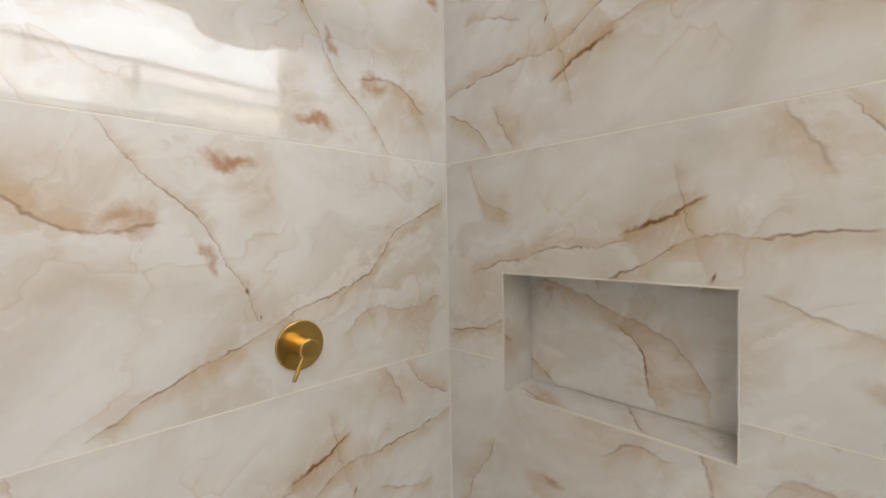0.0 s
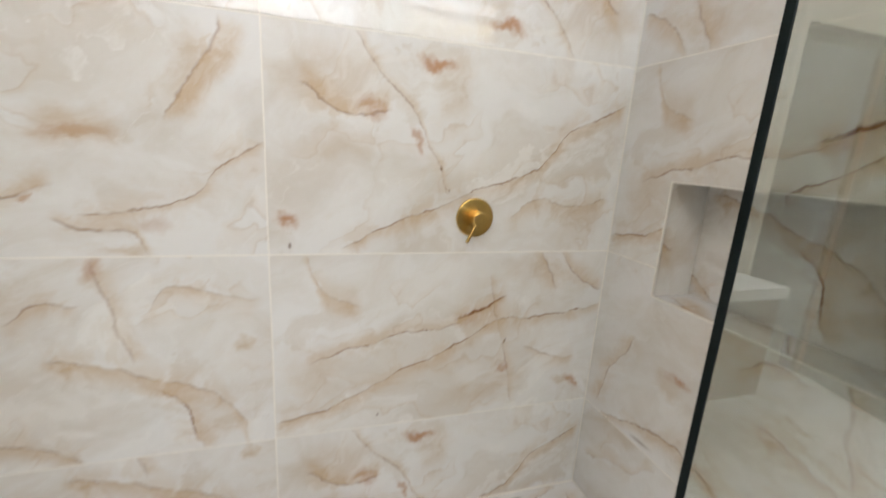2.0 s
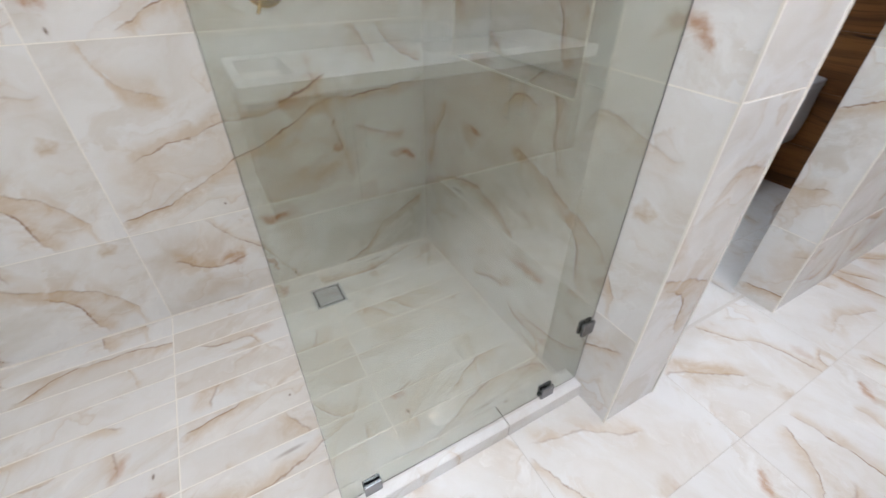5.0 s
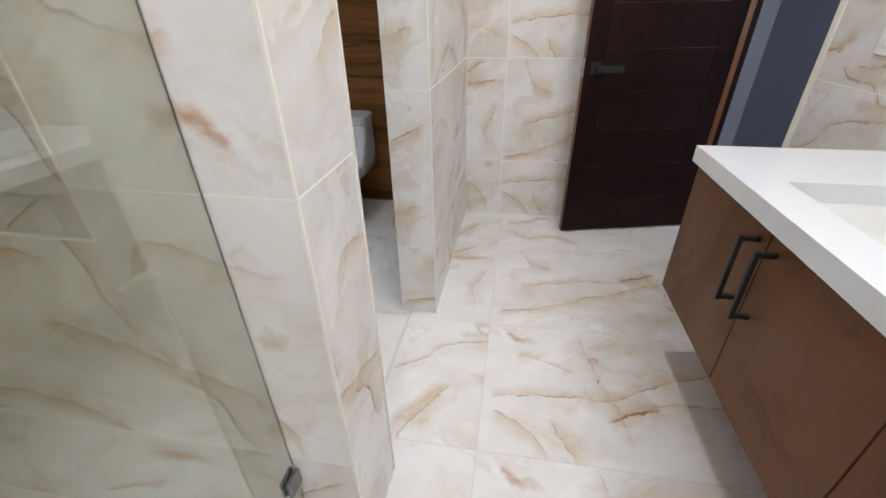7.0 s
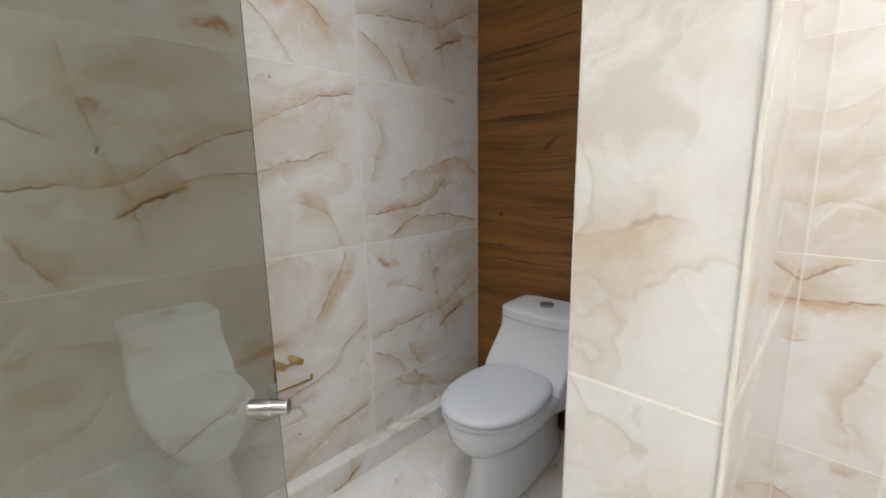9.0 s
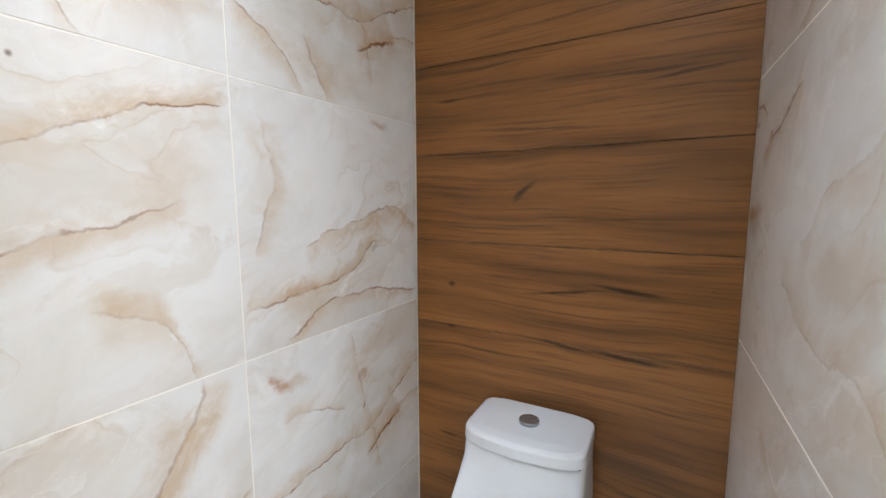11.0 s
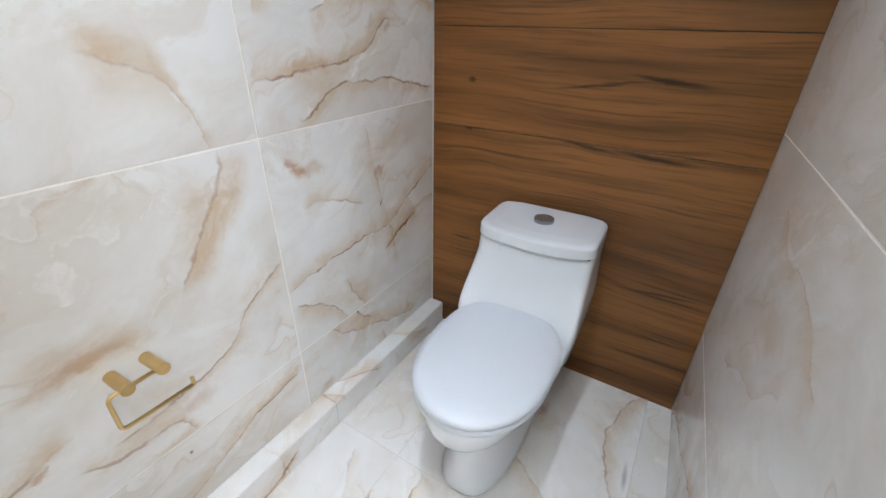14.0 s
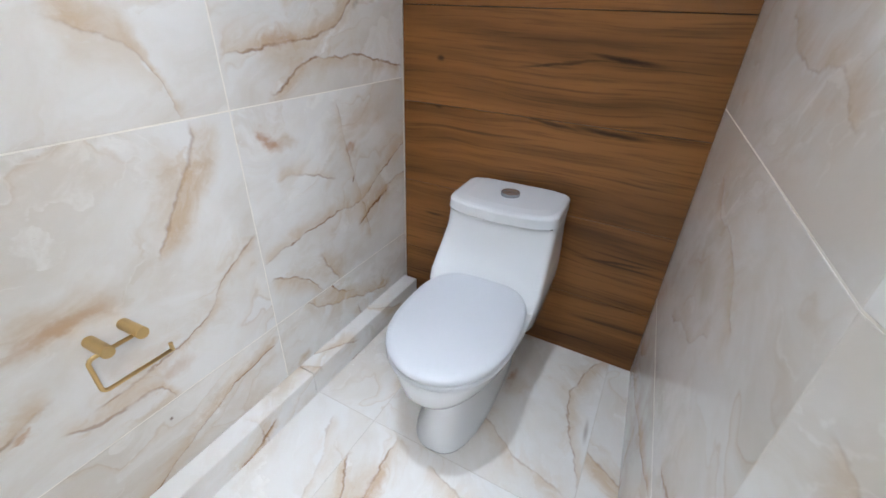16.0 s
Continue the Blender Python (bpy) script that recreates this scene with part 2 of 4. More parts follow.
# the five printed designs that the tiles repeat, each on a face of 1.2 by 0.64
DESIGNS = [
    ([([(-0.35, 0.31), (-0.30, 0.254), (-0.236, 0.183), (-0.158, 0.10), (-0.11, 0.0), (-0.08, -0.05), (-0.04, -0.13)], 0.006, 0.5, 0.03, 0.25, False),
      ([(-0.385, -0.304), (-0.29, -0.254), (-0.15, -0.196), (-0.02, -0.135), (0.09, -0.093), (0.236, -0.047), (0.30, 0.016), (0.355, 0.077), (0.455, 0.135), (0.58, 0.196)], 0.006, 0.62, -0.055, 0.42, False),
      ([(-0.50, 0.165), (-0.417, 0.115), (-0.384, 0.103), (-0.30, 0.101), (-0.24, 0.11)], 0.007, 0.48, 0.07, 0.45, False),
      ([(0.159, -0.20), (0.269, -0.135), (0.42, -0.155), (0.56, -0.14)], 0.006, 0.26, -0.06, 0.3, False)],
     [(-0.152, 0.042, 0.018, 0.040, 12, 0, 0.95), (-0.11, 0.262, 0.06, 0.022, -12, 0, 0.65), (-0.30, 0.12, 0.045, 0.028, -30, 0, 0.6), (-0.55, -0.21, 0.035, 0.025, 20, 0, 0.7),
      (-0.08, -0.048, 0.005, 0.009, 15, 2, 0.8), (-0.535, -0.294, 0.005, 0.011, 0, 2, 0.7), (-0.05, -0.115, 0.003, 0.007, 15, 2, 0.7),
      (-0.40, 0.20, 0.17, 0.10, 10, 1, 0.42), (-0.05, 0.18, 0.07, 0.11, -10, 1, 0.36), (-0.38, 0.02, 0.16, 0.05, 8, 1, 0.32), (0.45, -0.22, 0.13, 0.08, 25, 1, 0.3),
      (0.20, 0.155, 0.08, 0.025, -4, 3, 0.7), (0.10, -0.02, 0.13, 0.07, 20, 3, 0.5), (-0.30, -0.14, 0.16, 0.07, 24, 3, 0.5)]),
    ([([(-0.59, -0.253), (-0.458, -0.229), (-0.35, -0.186), (-0.235, -0.13), (-0.05, -0.058), (0.052, -0.008), (0.123, 0.045), (0.197, 0.064), (0.30, 0.06), (0.40, 0.065), (0.594, 0.09)], 0.006, 0.66, -0.045, 0.42, False),
      ([(-0.50, -0.05), (-0.34, -0.008), (-0.215, 0.021), (-0.10, 0.038), (0.0, 0.053), (0.04, 0.07)], 0.006, 0.5, 0.05, 0.3, False),
      ([(0.0, 0.068), (0.04, 0.086), (0.11, 0.104), (0.148, 0.131), (0.19, 0.148)], 0.010, 0.92, -0.03, 0.6, False),
      ([(0.122, 0.234), (0.139, 0.157), (0.15, 0.069), (0.19, -0.02), (0.215, -0.11), (0.25, -0.28)], 0.006, 0.30, 0.03, 0.22, True),
      ([(-0.494, 0.32), (-0.46, 0.215), (-0.40, 0.165), (-0.325, 0.14)], 0.007, 0.30, -0.05, 0.45, False),
      ([(0.29, -0.055), (0.371, -0.10), (0.505, -0.112)], 0.008, 0.34, -0.04, 0.30, False),
      ([(0.313, 0.315), (0.359, 0.242), (0.391, 0.171)], 0.010, 0.28, -0.05, 0.35, True),
      ([(0.40, 0.31), (0.43, 0.25), (0.50, 0.20), (0.59, 0.16)], 0.008, 0.5, 0.06, 0.35, False)],
     [(0.50, -0.24, 0.022, 0.042, 30, 0, 0.85), (0.455, -0.22, 0.05, 0.03, -30, 1, 0.5), (0.212, -0.115, 0.022, 0.03, 0, 0, 0.62), (0.05, 0.075, 0.07, 0.026, 18, 0, 0.35),
      (0.20, -0.025, 0.004, 0.012, -20, 2, 0.75), (-0.262, -0.268, 0.005, 0.006, 0, 2, 0.7), (-0.10, 0.037, 0.004, 0.004, 0, 2, 0.7),
      (0.13, -0.20, 0.20, 0.06, 12, 1, 0.34), (-0.48, -0.08, 0.09, 0.09, 0, 1, 0.38), (0.30, 0.24, 0.13, 0.06, -10, 1, 0.34),
      (0.284, 0.133, 0.020, 0.018, 0, 3, 0.5), (0.06, -0.13, 0.06, 0.04, 30, 3, 0.4), (-0.44, -0.285, 0.17, 0.03, 4, 3, 0.6), (-0.15, 0.2, 0.25, 0.10, 5, 3, 0.35)]),
    ([([(0.25, -0.078), (0.30, -0.10), (0.34, -0.14), (0.364, -0.193), (0.379, -0.263), (0.398, -0.315)], 0.007, 0.75, 0.05, 0.4, True),
      ([(0.02, 0.02), (0.10, 0.004), (0.222, -0.037), (0.337, -0.076), (0.454, -0.147), (0.50, -0.22), (0.523, -0.30)], 0.007, 0.34, -0.06, 0.42, False),
      ([(-0.40, 0.05), (-0.45, -0.06), (-0.502, -0.15), (-0.537, -0.284)], 0.008, 0.28, -0.06, 0.35, True),
      ([(-0.50, -0.31), (-0.317, -0.235), (-0.112, -0.218), (0.0, -0.25), (0.09, -0.31)], 0.007, 0.55, -0.05, 0.32, False),
      ([(0.15, 0.31), (0.184, 0.21), (0.205, 0.075), (0.23, 0.0)], 0.008, 0.32, 0.04, 0.28, True),
      ([(0.26, 0.14), (0.337, 0.221), (0.45, 0.20), (0.57, 0.18)], 0.008, 0.22, -0.07, 0.35, False),
      ([(-0.05, 0.13), (0.027, 0.186), (0.123, 0.181)], 0.007, 0.4, -0.04, 0.3, False)],
     [(-0.21, -0.012, 0.05, 0.018, 8, 0, 0.6), (-0.25, -0.045, 0.06, 0.03, 0, 1, 0.5), (0.055, -0.015, 0.02, 0.035, 20, 1, 0.6), (0.516, 0.023, 0.03, 0.025, 0, 1, 0.6), (0.15, 0.28, 0.03, 0.04, 0, 0, 0.5),
      (-0.30, -0.29, 0.05, 0.008, 4, 2, 0.4), (0.07, -0.22, 0.05, 0.015, -10, 3, 0.8), (0.44, -0.22, 0.05, 0.07, 20, 1, 0.35), (-0.1, 0.18, 0.2, 0.08, 10, 1, 0.25), (-0.15, -0.14, 0.25, 0.06, 5, 3, 0.4)]),
    ([([(0.60, 0.0), (0.55, -0.02), (0.49, -0.07), (0.43, -0.138), (0.37, -0.17), (0.29, -0.185), (0.22, -0.21), (0.15, -0.205)], 0.007, 0.5, -0.03, 0.3, False),
      ([(0.50, 0.31), (0.483, 0.25), (0.441, 0.17), (0.40, 0.105), (0.36, 0.04)], 0.010, 0.34, 0.08, 0.5, True),
      ([(0.09, -0.224), (0.16, -0.252), (0.26, -0.258), (0.30, -0.315)], 0.009, 0.42, 0.04, 0.45, False),
      ([(-0.16, -0.23), (-0.052, -0.192), (0.03, -0.158), (0.10, -0.125)], 0.009, 0.45, 0.04, 0.4, False),
      ([(-0.58, 0.22), (-0.45, 0.17), (-0.30, 0.18), (-0.12, 0.10)], 0.006, 0.2, -0.05, 0.25, False),
      ([(-0.55, -0.15), (-0.42, -0.08), (-0.32, -0.05), (-0.22, 0.04)], 0.006, 0.2, 0.05, 0.2, False)],
     [(0.17, 0.0, 0.075, 0.02, 4, 0, 0.62), (0.17, 0.02, 0.10, 0.06, 0, 1, 0.6), (0.30, -0.225, 0.05, 0.025, -10, 0, 0.3), (0.03, -0.16, 0.02, 0.008, 30, 0, 0.6),
      (0.24, -0.30, 0.08, 0.022, 3, 1, 0.5), (0.42, 0.20, 0.05, 0.10, -20, 1, 0.36), (0.50, 0.05, 0.07, 0.10, 0, 3, 0.5), (-0.05, -0.05, 0.15, 0.08, 10, 3, 0.25), (-0.4, 0.05, 0.12, 0.05, 10, 1, 0.25)]),
    ([([(-0.60, -0.205), (-0.44, -0.189), (-0.30, -0.175), (-0.20, -0.13), (-0.12, -0.08)], 0.007, 0.6, 0.04, 0.4, False),
      ([(-0.47, -0.30), (-0.40, -0.268), (-0.338, -0.241), (-0.226, -0.232), (-0.05, -0.25), (0.10, -0.276)], 0.007, 0.6, -0.04, 0.4, False),
      ([(-0.41, -0.08), (-0.32, -0.035), (-0.217, -0.005), (-0.06, 0.026), (0.03, 0.012), (0.10, -0.036)], 0.006, 0.42, -0.06, 0.45, False),
      ([(-0.53, 0.24), (-0.50, 0.12), (-0.53, 0.0), (-0.56, -0.08)], 0.007, 0.28, 0.05, 0.3, True),
      ([(0.10, -0.20), (0.25, -0.12), (0.42, -0.02), (0.58, 0.04)], 0.006, 0.55, -0.05, 0.4, False),
      ([(0.15, 0.25), (0.30, 0.17), (0.45, 0.20), (0.58, 0.13)], 0.007, 0.4, 0.05, 0.35, False)],
     [(-0.42, -0.18, 0.06, 0.022, 5, 0, 0.5), (-0.40, -0.22, 0.10, 0.05, 0, 1, 0.45), (-0.10, 0.29, 0.05, 0.02, -10, 0, 0.4), (-0.13, -0.10, 0.02, 0.01, 40, 2, 0.3), (0.38, -0.06, 0.035, 0.018, 30, 0, 0.5),
      (-0.35, 0.14, 0.10, 0.12, 0, 3, 0.5), (-0.10, -0.15, 0.10, 0.04, 10, 3, 0.4), (0.2, 0.05, 0.12, 0.06, 10, 1, 0.35)]),
]
BASE, CLOUD = rgb(0.755, 0.750, 0.742), rgb(0.645, 0.612, 0.568)
WALL_TILES = [marble("cream_onyx_wall_tile", k, v, s, BASE, CLOUD) for k, (v, s) in enumerate(DESIGNS)]
FLOOR_TILES = [marble("cream_onyx_floor_tile", k, v, s, rgb(0.75, 0.745, 0.735), rgb(0.675, 0.64, 0.595), 0.03, 0.9) for k, (v, s) in enumerate(DESIGNS)]
MARBLE_EDGE = marble("cream_onyx_strip", 6, *DESIGNS[1], BASE, CLOUD, 0.06, 0.9, True)


def plain(name, colour, rough, metal=0.0, grain=40.0, amount=0.06, height=0.0, spec=0.5):
    """A nearly even surface with slight mottling of tone and gloss."""
    m, nt, bsdf = material(name)
    co = node(nt, "ShaderNodeTexCoord").outputs["Object"]
    n = noise_tex(nt, co, grain, 4, 0.6)
    big = noise_tex(nt, co, grain * 0.12, 3, 0.5)
    dark = rgb(*[c * (1 - amount * 2) for c in colour])
    lite = rgb(*[min(1.0, c * (1 + amount)) for c in colour])
    put(nt, bsdf.inputs["Base Color"], blend(nt, calc(nt, "MULTIPLY_ADD", n, 0.5, calc(nt, "MULTIPLY", big, 0.5)), dark, lite))
    put(nt, bsdf.inputs["Roughness"], ramp(nt, big, 0.3, 0.7, rough * 0.85, rough * 1.2))
    bsdf.inputs["Metallic"].default_value = metal
    bsdf.inputs["Specular IOR Level"].default_value = spec
    if height:
        bump(nt, bsdf, n, 0.3, height)
    return m


GROUT = plain("cream_grout", (0.86, 0.83, 0.77), 0.8, 0, 90, 0.06, 0.0005)
GROUT_FLOOR = plain("grey_beige_grout", (0.60, 0.57, 0.53), 0.8, 0, 90, 0.06, 0.0005)
TRIM = plain("ivory_corner_trim", (0.80, 0.77, 0.71), 0.35)
PLASTER = plain("white_ceiling_paint", (0.80, 0.80, 0.79), 0.85, 0, 60, 0.03, 0.0004)
CERAMIC = plain("white_glazed_ceramic", (0.64, 0.66, 0.69), 0.07, 0, 6, 0.012)
SEAT = plain("white_seat_plastic", (0.56, 0.585, 0.63), 0.36, 0, 60, 0.012)
GOLD = plain("brushed_gold_metal", (0.60, 0.40, 0.13), 0.22, 1.0, 60, 0.10)
GOLD_HEAD = plain("satin_gold_sprayer", (0.50, 0.36, 0.14), 0.34, 1.0, 90, 0.12)
BRASS = plain("satin_brass_metal", (0.66, 0.48, 0.22), 0.34, 1.0, 70, 0.06)
RUBBER = plain("dark_rubber_nozzle", (0.16, 0.11, 0.05), 0.6)
CLAMP = plain("dark_polished_steel", (0.26, 0.26, 0.27), 0.22, 1.0, 80, 0.08)
STEEL = plain("brushed_steel", (0.55, 0.55, 0.56), 0.28, 1.0, 80, 0.08)
GRATE = plain("drain_steel", (0.50, 0.51, 0.53), 0.38, 1.0, 120, 0.12)
DARK = plain("dark_gap", (0.02, 0.02, 0.02), 0.6)
CHROME = plain("polished_chrome", (0.82, 0.82, 0.83), 0.07, 1.0, 30, 0.02)
BUTTON = plain("satin_chrome_button", (0.40, 0.41, 0.44), 0.22, 0.8, 30, 0.02)
BLACK = plain("matt_black_metal", (0.022, 0.022, 0.024), 0.38, 0.3, 50, 0.1)
QUARTZ = plain("white_quartz", (0.70, 0.72, 0.75), 0.07, 0, 160, 0.02)
BASIN = plain("white_basin_ceramic", (0.78, 0.78, 0.76), 0.1, 0, 8, 0.012)
BLUE_WALL = plain("blue_grey_wall_paint", (0.20, 0.215, 0.27), 0.8, 0, 70, 0.05, 0.0004)
HALL_FLOOR = plain("pale_grey_hall_floor", (0.50, 0.49, 0.48), 0.3, 0, 5, 0.08)
SWITCH = plain("white_switch_plastic", (0.80, 0.80, 0.78), 0.3)


def wood(name, dark, mid, light, rough, scale=1.0, streaks=1.0, spec=0.5, marks=()):
    """Grain along local x, with dark mineral streaks and knots."""
    m, nt, bsdf = material(name)
    co = node(nt, "ShaderNodeTexCoord").outputs["Object"]
    info = node(nt, "ShaderNodeObjectInfo").outputs["Random"]
    off = node(nt, "ShaderNodeCombineXYZ")
    put(nt, off.inputs[0], calc(nt, "MULTIPLY", info, 23.0))
    put(nt, off.inputs[1], calc(nt, "MULTIPLY", info, 57.0))
    p = vec(nt, "ADD", co, off.outputs[0])
    wob = vec(nt, "SUBTRACT", noise_tex(nt, vec(nt, "MULTIPLY", p, (1.5, 2.5, 1.0)), 1.0, 2, 0.5, 0, True), (0.5, 0.5, 0.5))
    p = vec(nt, "ADD", p, vec(nt, "MULTIPLY", wob, (0.0, 0.10, 0.0)))
    bands = noise_tex(nt, vec(nt, "MULTIPLY", p, (0.8 * scale, 11.0 * scale, 1.0)), 1.0, 4, 0.55)
    grain = noise_tex(nt, vec(nt, "MULTIPLY", p, (3.0 * scale, 110.0 * scale, 1.0)), 1.0, 4, 0.65)
    streak = noise_tex(nt, vec(nt, "MULTIPLY", vec(nt, "ADD", p, (4.0, 2.0, 0.0)), (0.95 * scale, 26.0 * scale, 1.0)), 1.0, 5, 0.5)
    col = blend(nt, ramp(nt, bands, 0.32, 0.68), mid, light)
    col = blend(nt, calc(nt, "MULTIPLY", ramp(nt, bands, 0.46, 0.25), 0.55), col, dark)
    col = blend(nt, calc(nt, "MULTIPLY", ramp(nt, grain, 0.48, 0.70), 0.48), col, dark)
    knot = ramp(nt, noise_tex(nt, vec(nt, "MULTIPLY", vec(nt, "ADD", p, (8.0, 5.0, 0.0)), (4.0, 9.0, 1.0)), 1.0, 1, 0.4), 0.80, 0.90)
    cut = calc(nt, "MULTIPLY", calc(nt, "MAXIMUM", ramp(nt, streak, 0.60, 0.72), knot), 0.85 * streaks)
    col = blend(nt, cut, col, rgb(dark[0] * 0.30, dark[1] * 0.28, dark[2] * 0.28))
    # long mineral streaks and knots of the design: x, y, half sizes, turn, strength
    jitter = vec(nt, "MULTIPLY", vec(nt, "SUBTRACT", noise_tex(nt, vec(nt, "MULTIPLY", co, (1.0, 4.0, 1.0)), 9.0, 4, 0.6, 0, True), (0.5, 0.5, 0.5)), (0.05, 0.018, 0.0))
    for x, y, rx, ry, turn, amount in marks:
        mp = node(nt, "ShaderNodeMapping", vector_type="TEXTURE")
        mp.inputs["Location"].default_value = (x, y, 0)
        mp.inputs["Rotation"].default_value = (0, 0, radians(turn))
        mp.inputs["Scale"].default_value = (rx, ry, 1)
        put(nt, mp.inputs["Vector"], vec(nt, "ADD", co, jitter))
        d = node(nt, "ShaderNodeVectorMath", operation="LENGTH")
        put(nt, d.inputs[0], mp.outputs[0])
        col = blend(nt, ramp(nt, d.outputs["Value"], 1.2, 0.2, 0.0, amount), col, rgb(dark[0] * 0.5, dark[1] * 0.5, dark[2] * 0.5))
    put(nt, bsdf.inputs["Base Color"], col)
    put(nt, bsdf.inputs["Roughness"], ramp(nt, grain, 0.3, 0.7, rough * 0.85, rough * 1.2))
    bsdf.inputs["Specular IOR Level"].default_value = spec
    bump(nt, bsdf, grain, 0.12, 0.002)
    return m


PLANK_TONES = (rgb(0.038, 0.0125, 0.0032), rgb(0.150, 0.0595, 0.0150), rgb(0.275, 0.117, 0.0320))
PLANK_MARKS = [
    [(-0.09, 0.02, 0.055, 0.013, 42, 0.75), (-0.28, 0.155, 0.06, 0.006, 4, 0.7), (0.25, -0.06, 0.20, 0.006, 2, 0.45)],
    [(0.05, 0.012, 0.15, 0.006, 8, 0.75), (0.23, 0.034, 0.12, 0.009, -6, 0.9), (-0.35, 0.0, 0.018, 0.013, 20, 0.8), (-0.10, -0.05, 0.25, 0.005, -2, 0.4)],
    [(0.05, 0.142, 0.12, 0.006, -6, 0.8), (0.24, 0.136, 0.14, 0.010, -3, 0.9), (-0.35, 0.145, 0.018, 0.011, 0, 0.7), (0.0, -0.08, 0.3, 0.005, 2, 0.4)],
    [(0.35, 0.02, 0.14, 0.006, 4, 0.7), (-0.36, 0.03, 0.05, 0.008, 0, 0.7), (-0.05, -0.09, 0.25, 0.006, -3, 0.5)],
]
PLANKS = [wood("brown_wood_look_plank", *PLANK_TONES, 0.35, 1.0, 0.75, 0.35, marks) for marks in PLANK_MARKS]
DOOR_WOOD = wood("dark_wenge_veneer", rgb(0.006, 0.0025, 0.003), rgb(0.012, 0.0045, 0.005), rgb(0.019, 0.0075, 0.0075), 0.5, 1.5, 0.3, 0.14)
DOOR_EDGE = wood("reddish_door_edge", rgb(0.08, 0.028, 0.010), rgb(0.15, 0.058, 0.022), rgb(0.20, 0.085, 0.035), 0.4, 2.0, 0.2)
CABINET = wood("walnut_laminate", rgb(0.075, 0.026, 0.0085), rgb(0.105, 0.038, 0.0120), rgb(0.135, 0.050, 0.0160), 0.42, 2.0, 0.0, 0.25)


def glass(name, tint, rough=0.0):
    m, nt, bsdf = material(name)
    bsdf.inputs["Base Color"].default_value = tint
    bsdf.inputs["Transmission Weight"].default_value = 1.0
    bsdf.inputs["IOR"].default_value = 1.95
    co = node(nt, "ShaderNodeTexCoord").outputs["Object"]
    put(nt, bsdf.inputs["Roughness"], ramp(nt, noise_tex(nt, co, 3.0, 4, 0.6), 0.62, 0.9, rough, rough + 0.02))
    return m


GLASS = glass("greenish_shower_glass", rgb(0.70, 0.745, 0.68))
EDGE = plain("dark_green_glass_edge", (0.004, 0.008, 0.008), 0.4, spec=0.15)
EDGE_PALE = plain("pale_green_glass_edge", (0.12, 0.16, 0.145), 0.15)


def glow(name, colour, strength):
    m, nt, bsdf = material(name)
    bsdf.inputs["Base Color"].default_value = rgb(0.8, 0.8, 0.8)
    bsdf.inputs["Emission Color"].default_value = colour
    bsdf.inputs["Emission Strength"].default_value = strength
    return m


BULB = glow("warm_bulb", rgb(1.0, 0.76, 0.50), 90.0)
LED = glow("white_led_lens", rgb(1.0, 0.96, 0.90), 12.0)


# ---- mesh helpers ----
def finish(bm, name, mat, smooth=False):
    me = bpy.data.meshes.new(name)
    bmesh.ops.recalc_face_normals(bm, faces=bm.faces)
    for f in bm.faces:
        f.smooth = smooth
    bm.to_mesh(me)
    bm.free()
    for one in (mat if isinstance(mat, (list, tuple)) else [mat]):
        me.materials.append(one)
    return me


def part(name, bm, mat, parent, label="", smooth=False, m=None):
    ob = new(name, finish(bm, name, mat, smooth))
    if m is not None:
        ob.matrix_world = m
    if parent is not None:
        ob.parent = parent
        if m is not None:
            ob.matrix_parent_inverse = parent.matrix_world.inverted()
    if label:
        tagged(ob, label)
    return ob


def thing(name, label, category, group="", m=None):
    ob = new(name)
    if m is not None:
        ob.matrix_world = m
    return tagged(ob, label, category, group)


def setting(name, bm, mat, label=""):
    return tagged(new(name, finish(bm, name, mat)), label, kind="structure")


def box(x0, x1, y0, y1, z0, z1, bevel=0.0, seg=2, bm=None):
    own = bm is None
    bm = bm or bmesh.new()
    tmp = bmesh.new()
    bmesh.ops.create_cube(tmp, size=1.0)
    bmesh.ops.transform(tmp, matrix=Matrix.Translation(((x0 + x1) / 2, (y0 + y1) / 2, (z0 + z1) / 2)) @ Matrix.Diagonal((x1 - x0, y1 - y0, z1 - z0, 1)), verts=tmp.verts)
    if bevel:
        bmesh.ops.bevel(tmp, geom=list(tmp.edges), offset=bevel, segments=seg, affect="EDGES", profile=0.5)
    join(bm, tmp)
    return bm


def join(bm, other):
    me = bpy.data.meshes.new("tmp")
    other.to_mesh(me)
    other.free()
    bm.from_mesh(me)
    bpy.data.meshes.remove(me)
    return bm


def rod(a, b, r, seg=20, r2=None, bevel=0.0, bm=None):
    bm = bm or bmesh.new()
    a, b = Vector(a), Vector(b)
    tmp = bmesh.new()
    bmesh.ops.create_cone(tmp, cap_ends=True, segments=seg, radius1=r, radius2=r if r2 is None else r2, depth=(b - a).length)
    if bevel:
        rims = [e for e in tmp.edges if all(abs(abs(v.co.z) - (b - a).length / 2) < 1e-6 for v in e.verts)]
        bmesh.ops.bevel(tmp, geom=rims, offset=bevel, segments=2, affect="EDGES", profile=0.5)
    q = (b - a).to_track_quat("Z", "Y").to_matrix().to_4x4()
    bmesh.ops.transform(tmp, matrix=Matrix.Translation((a + b) / 2) @ q, verts=tmp.verts)
    return join(bm, tmp)


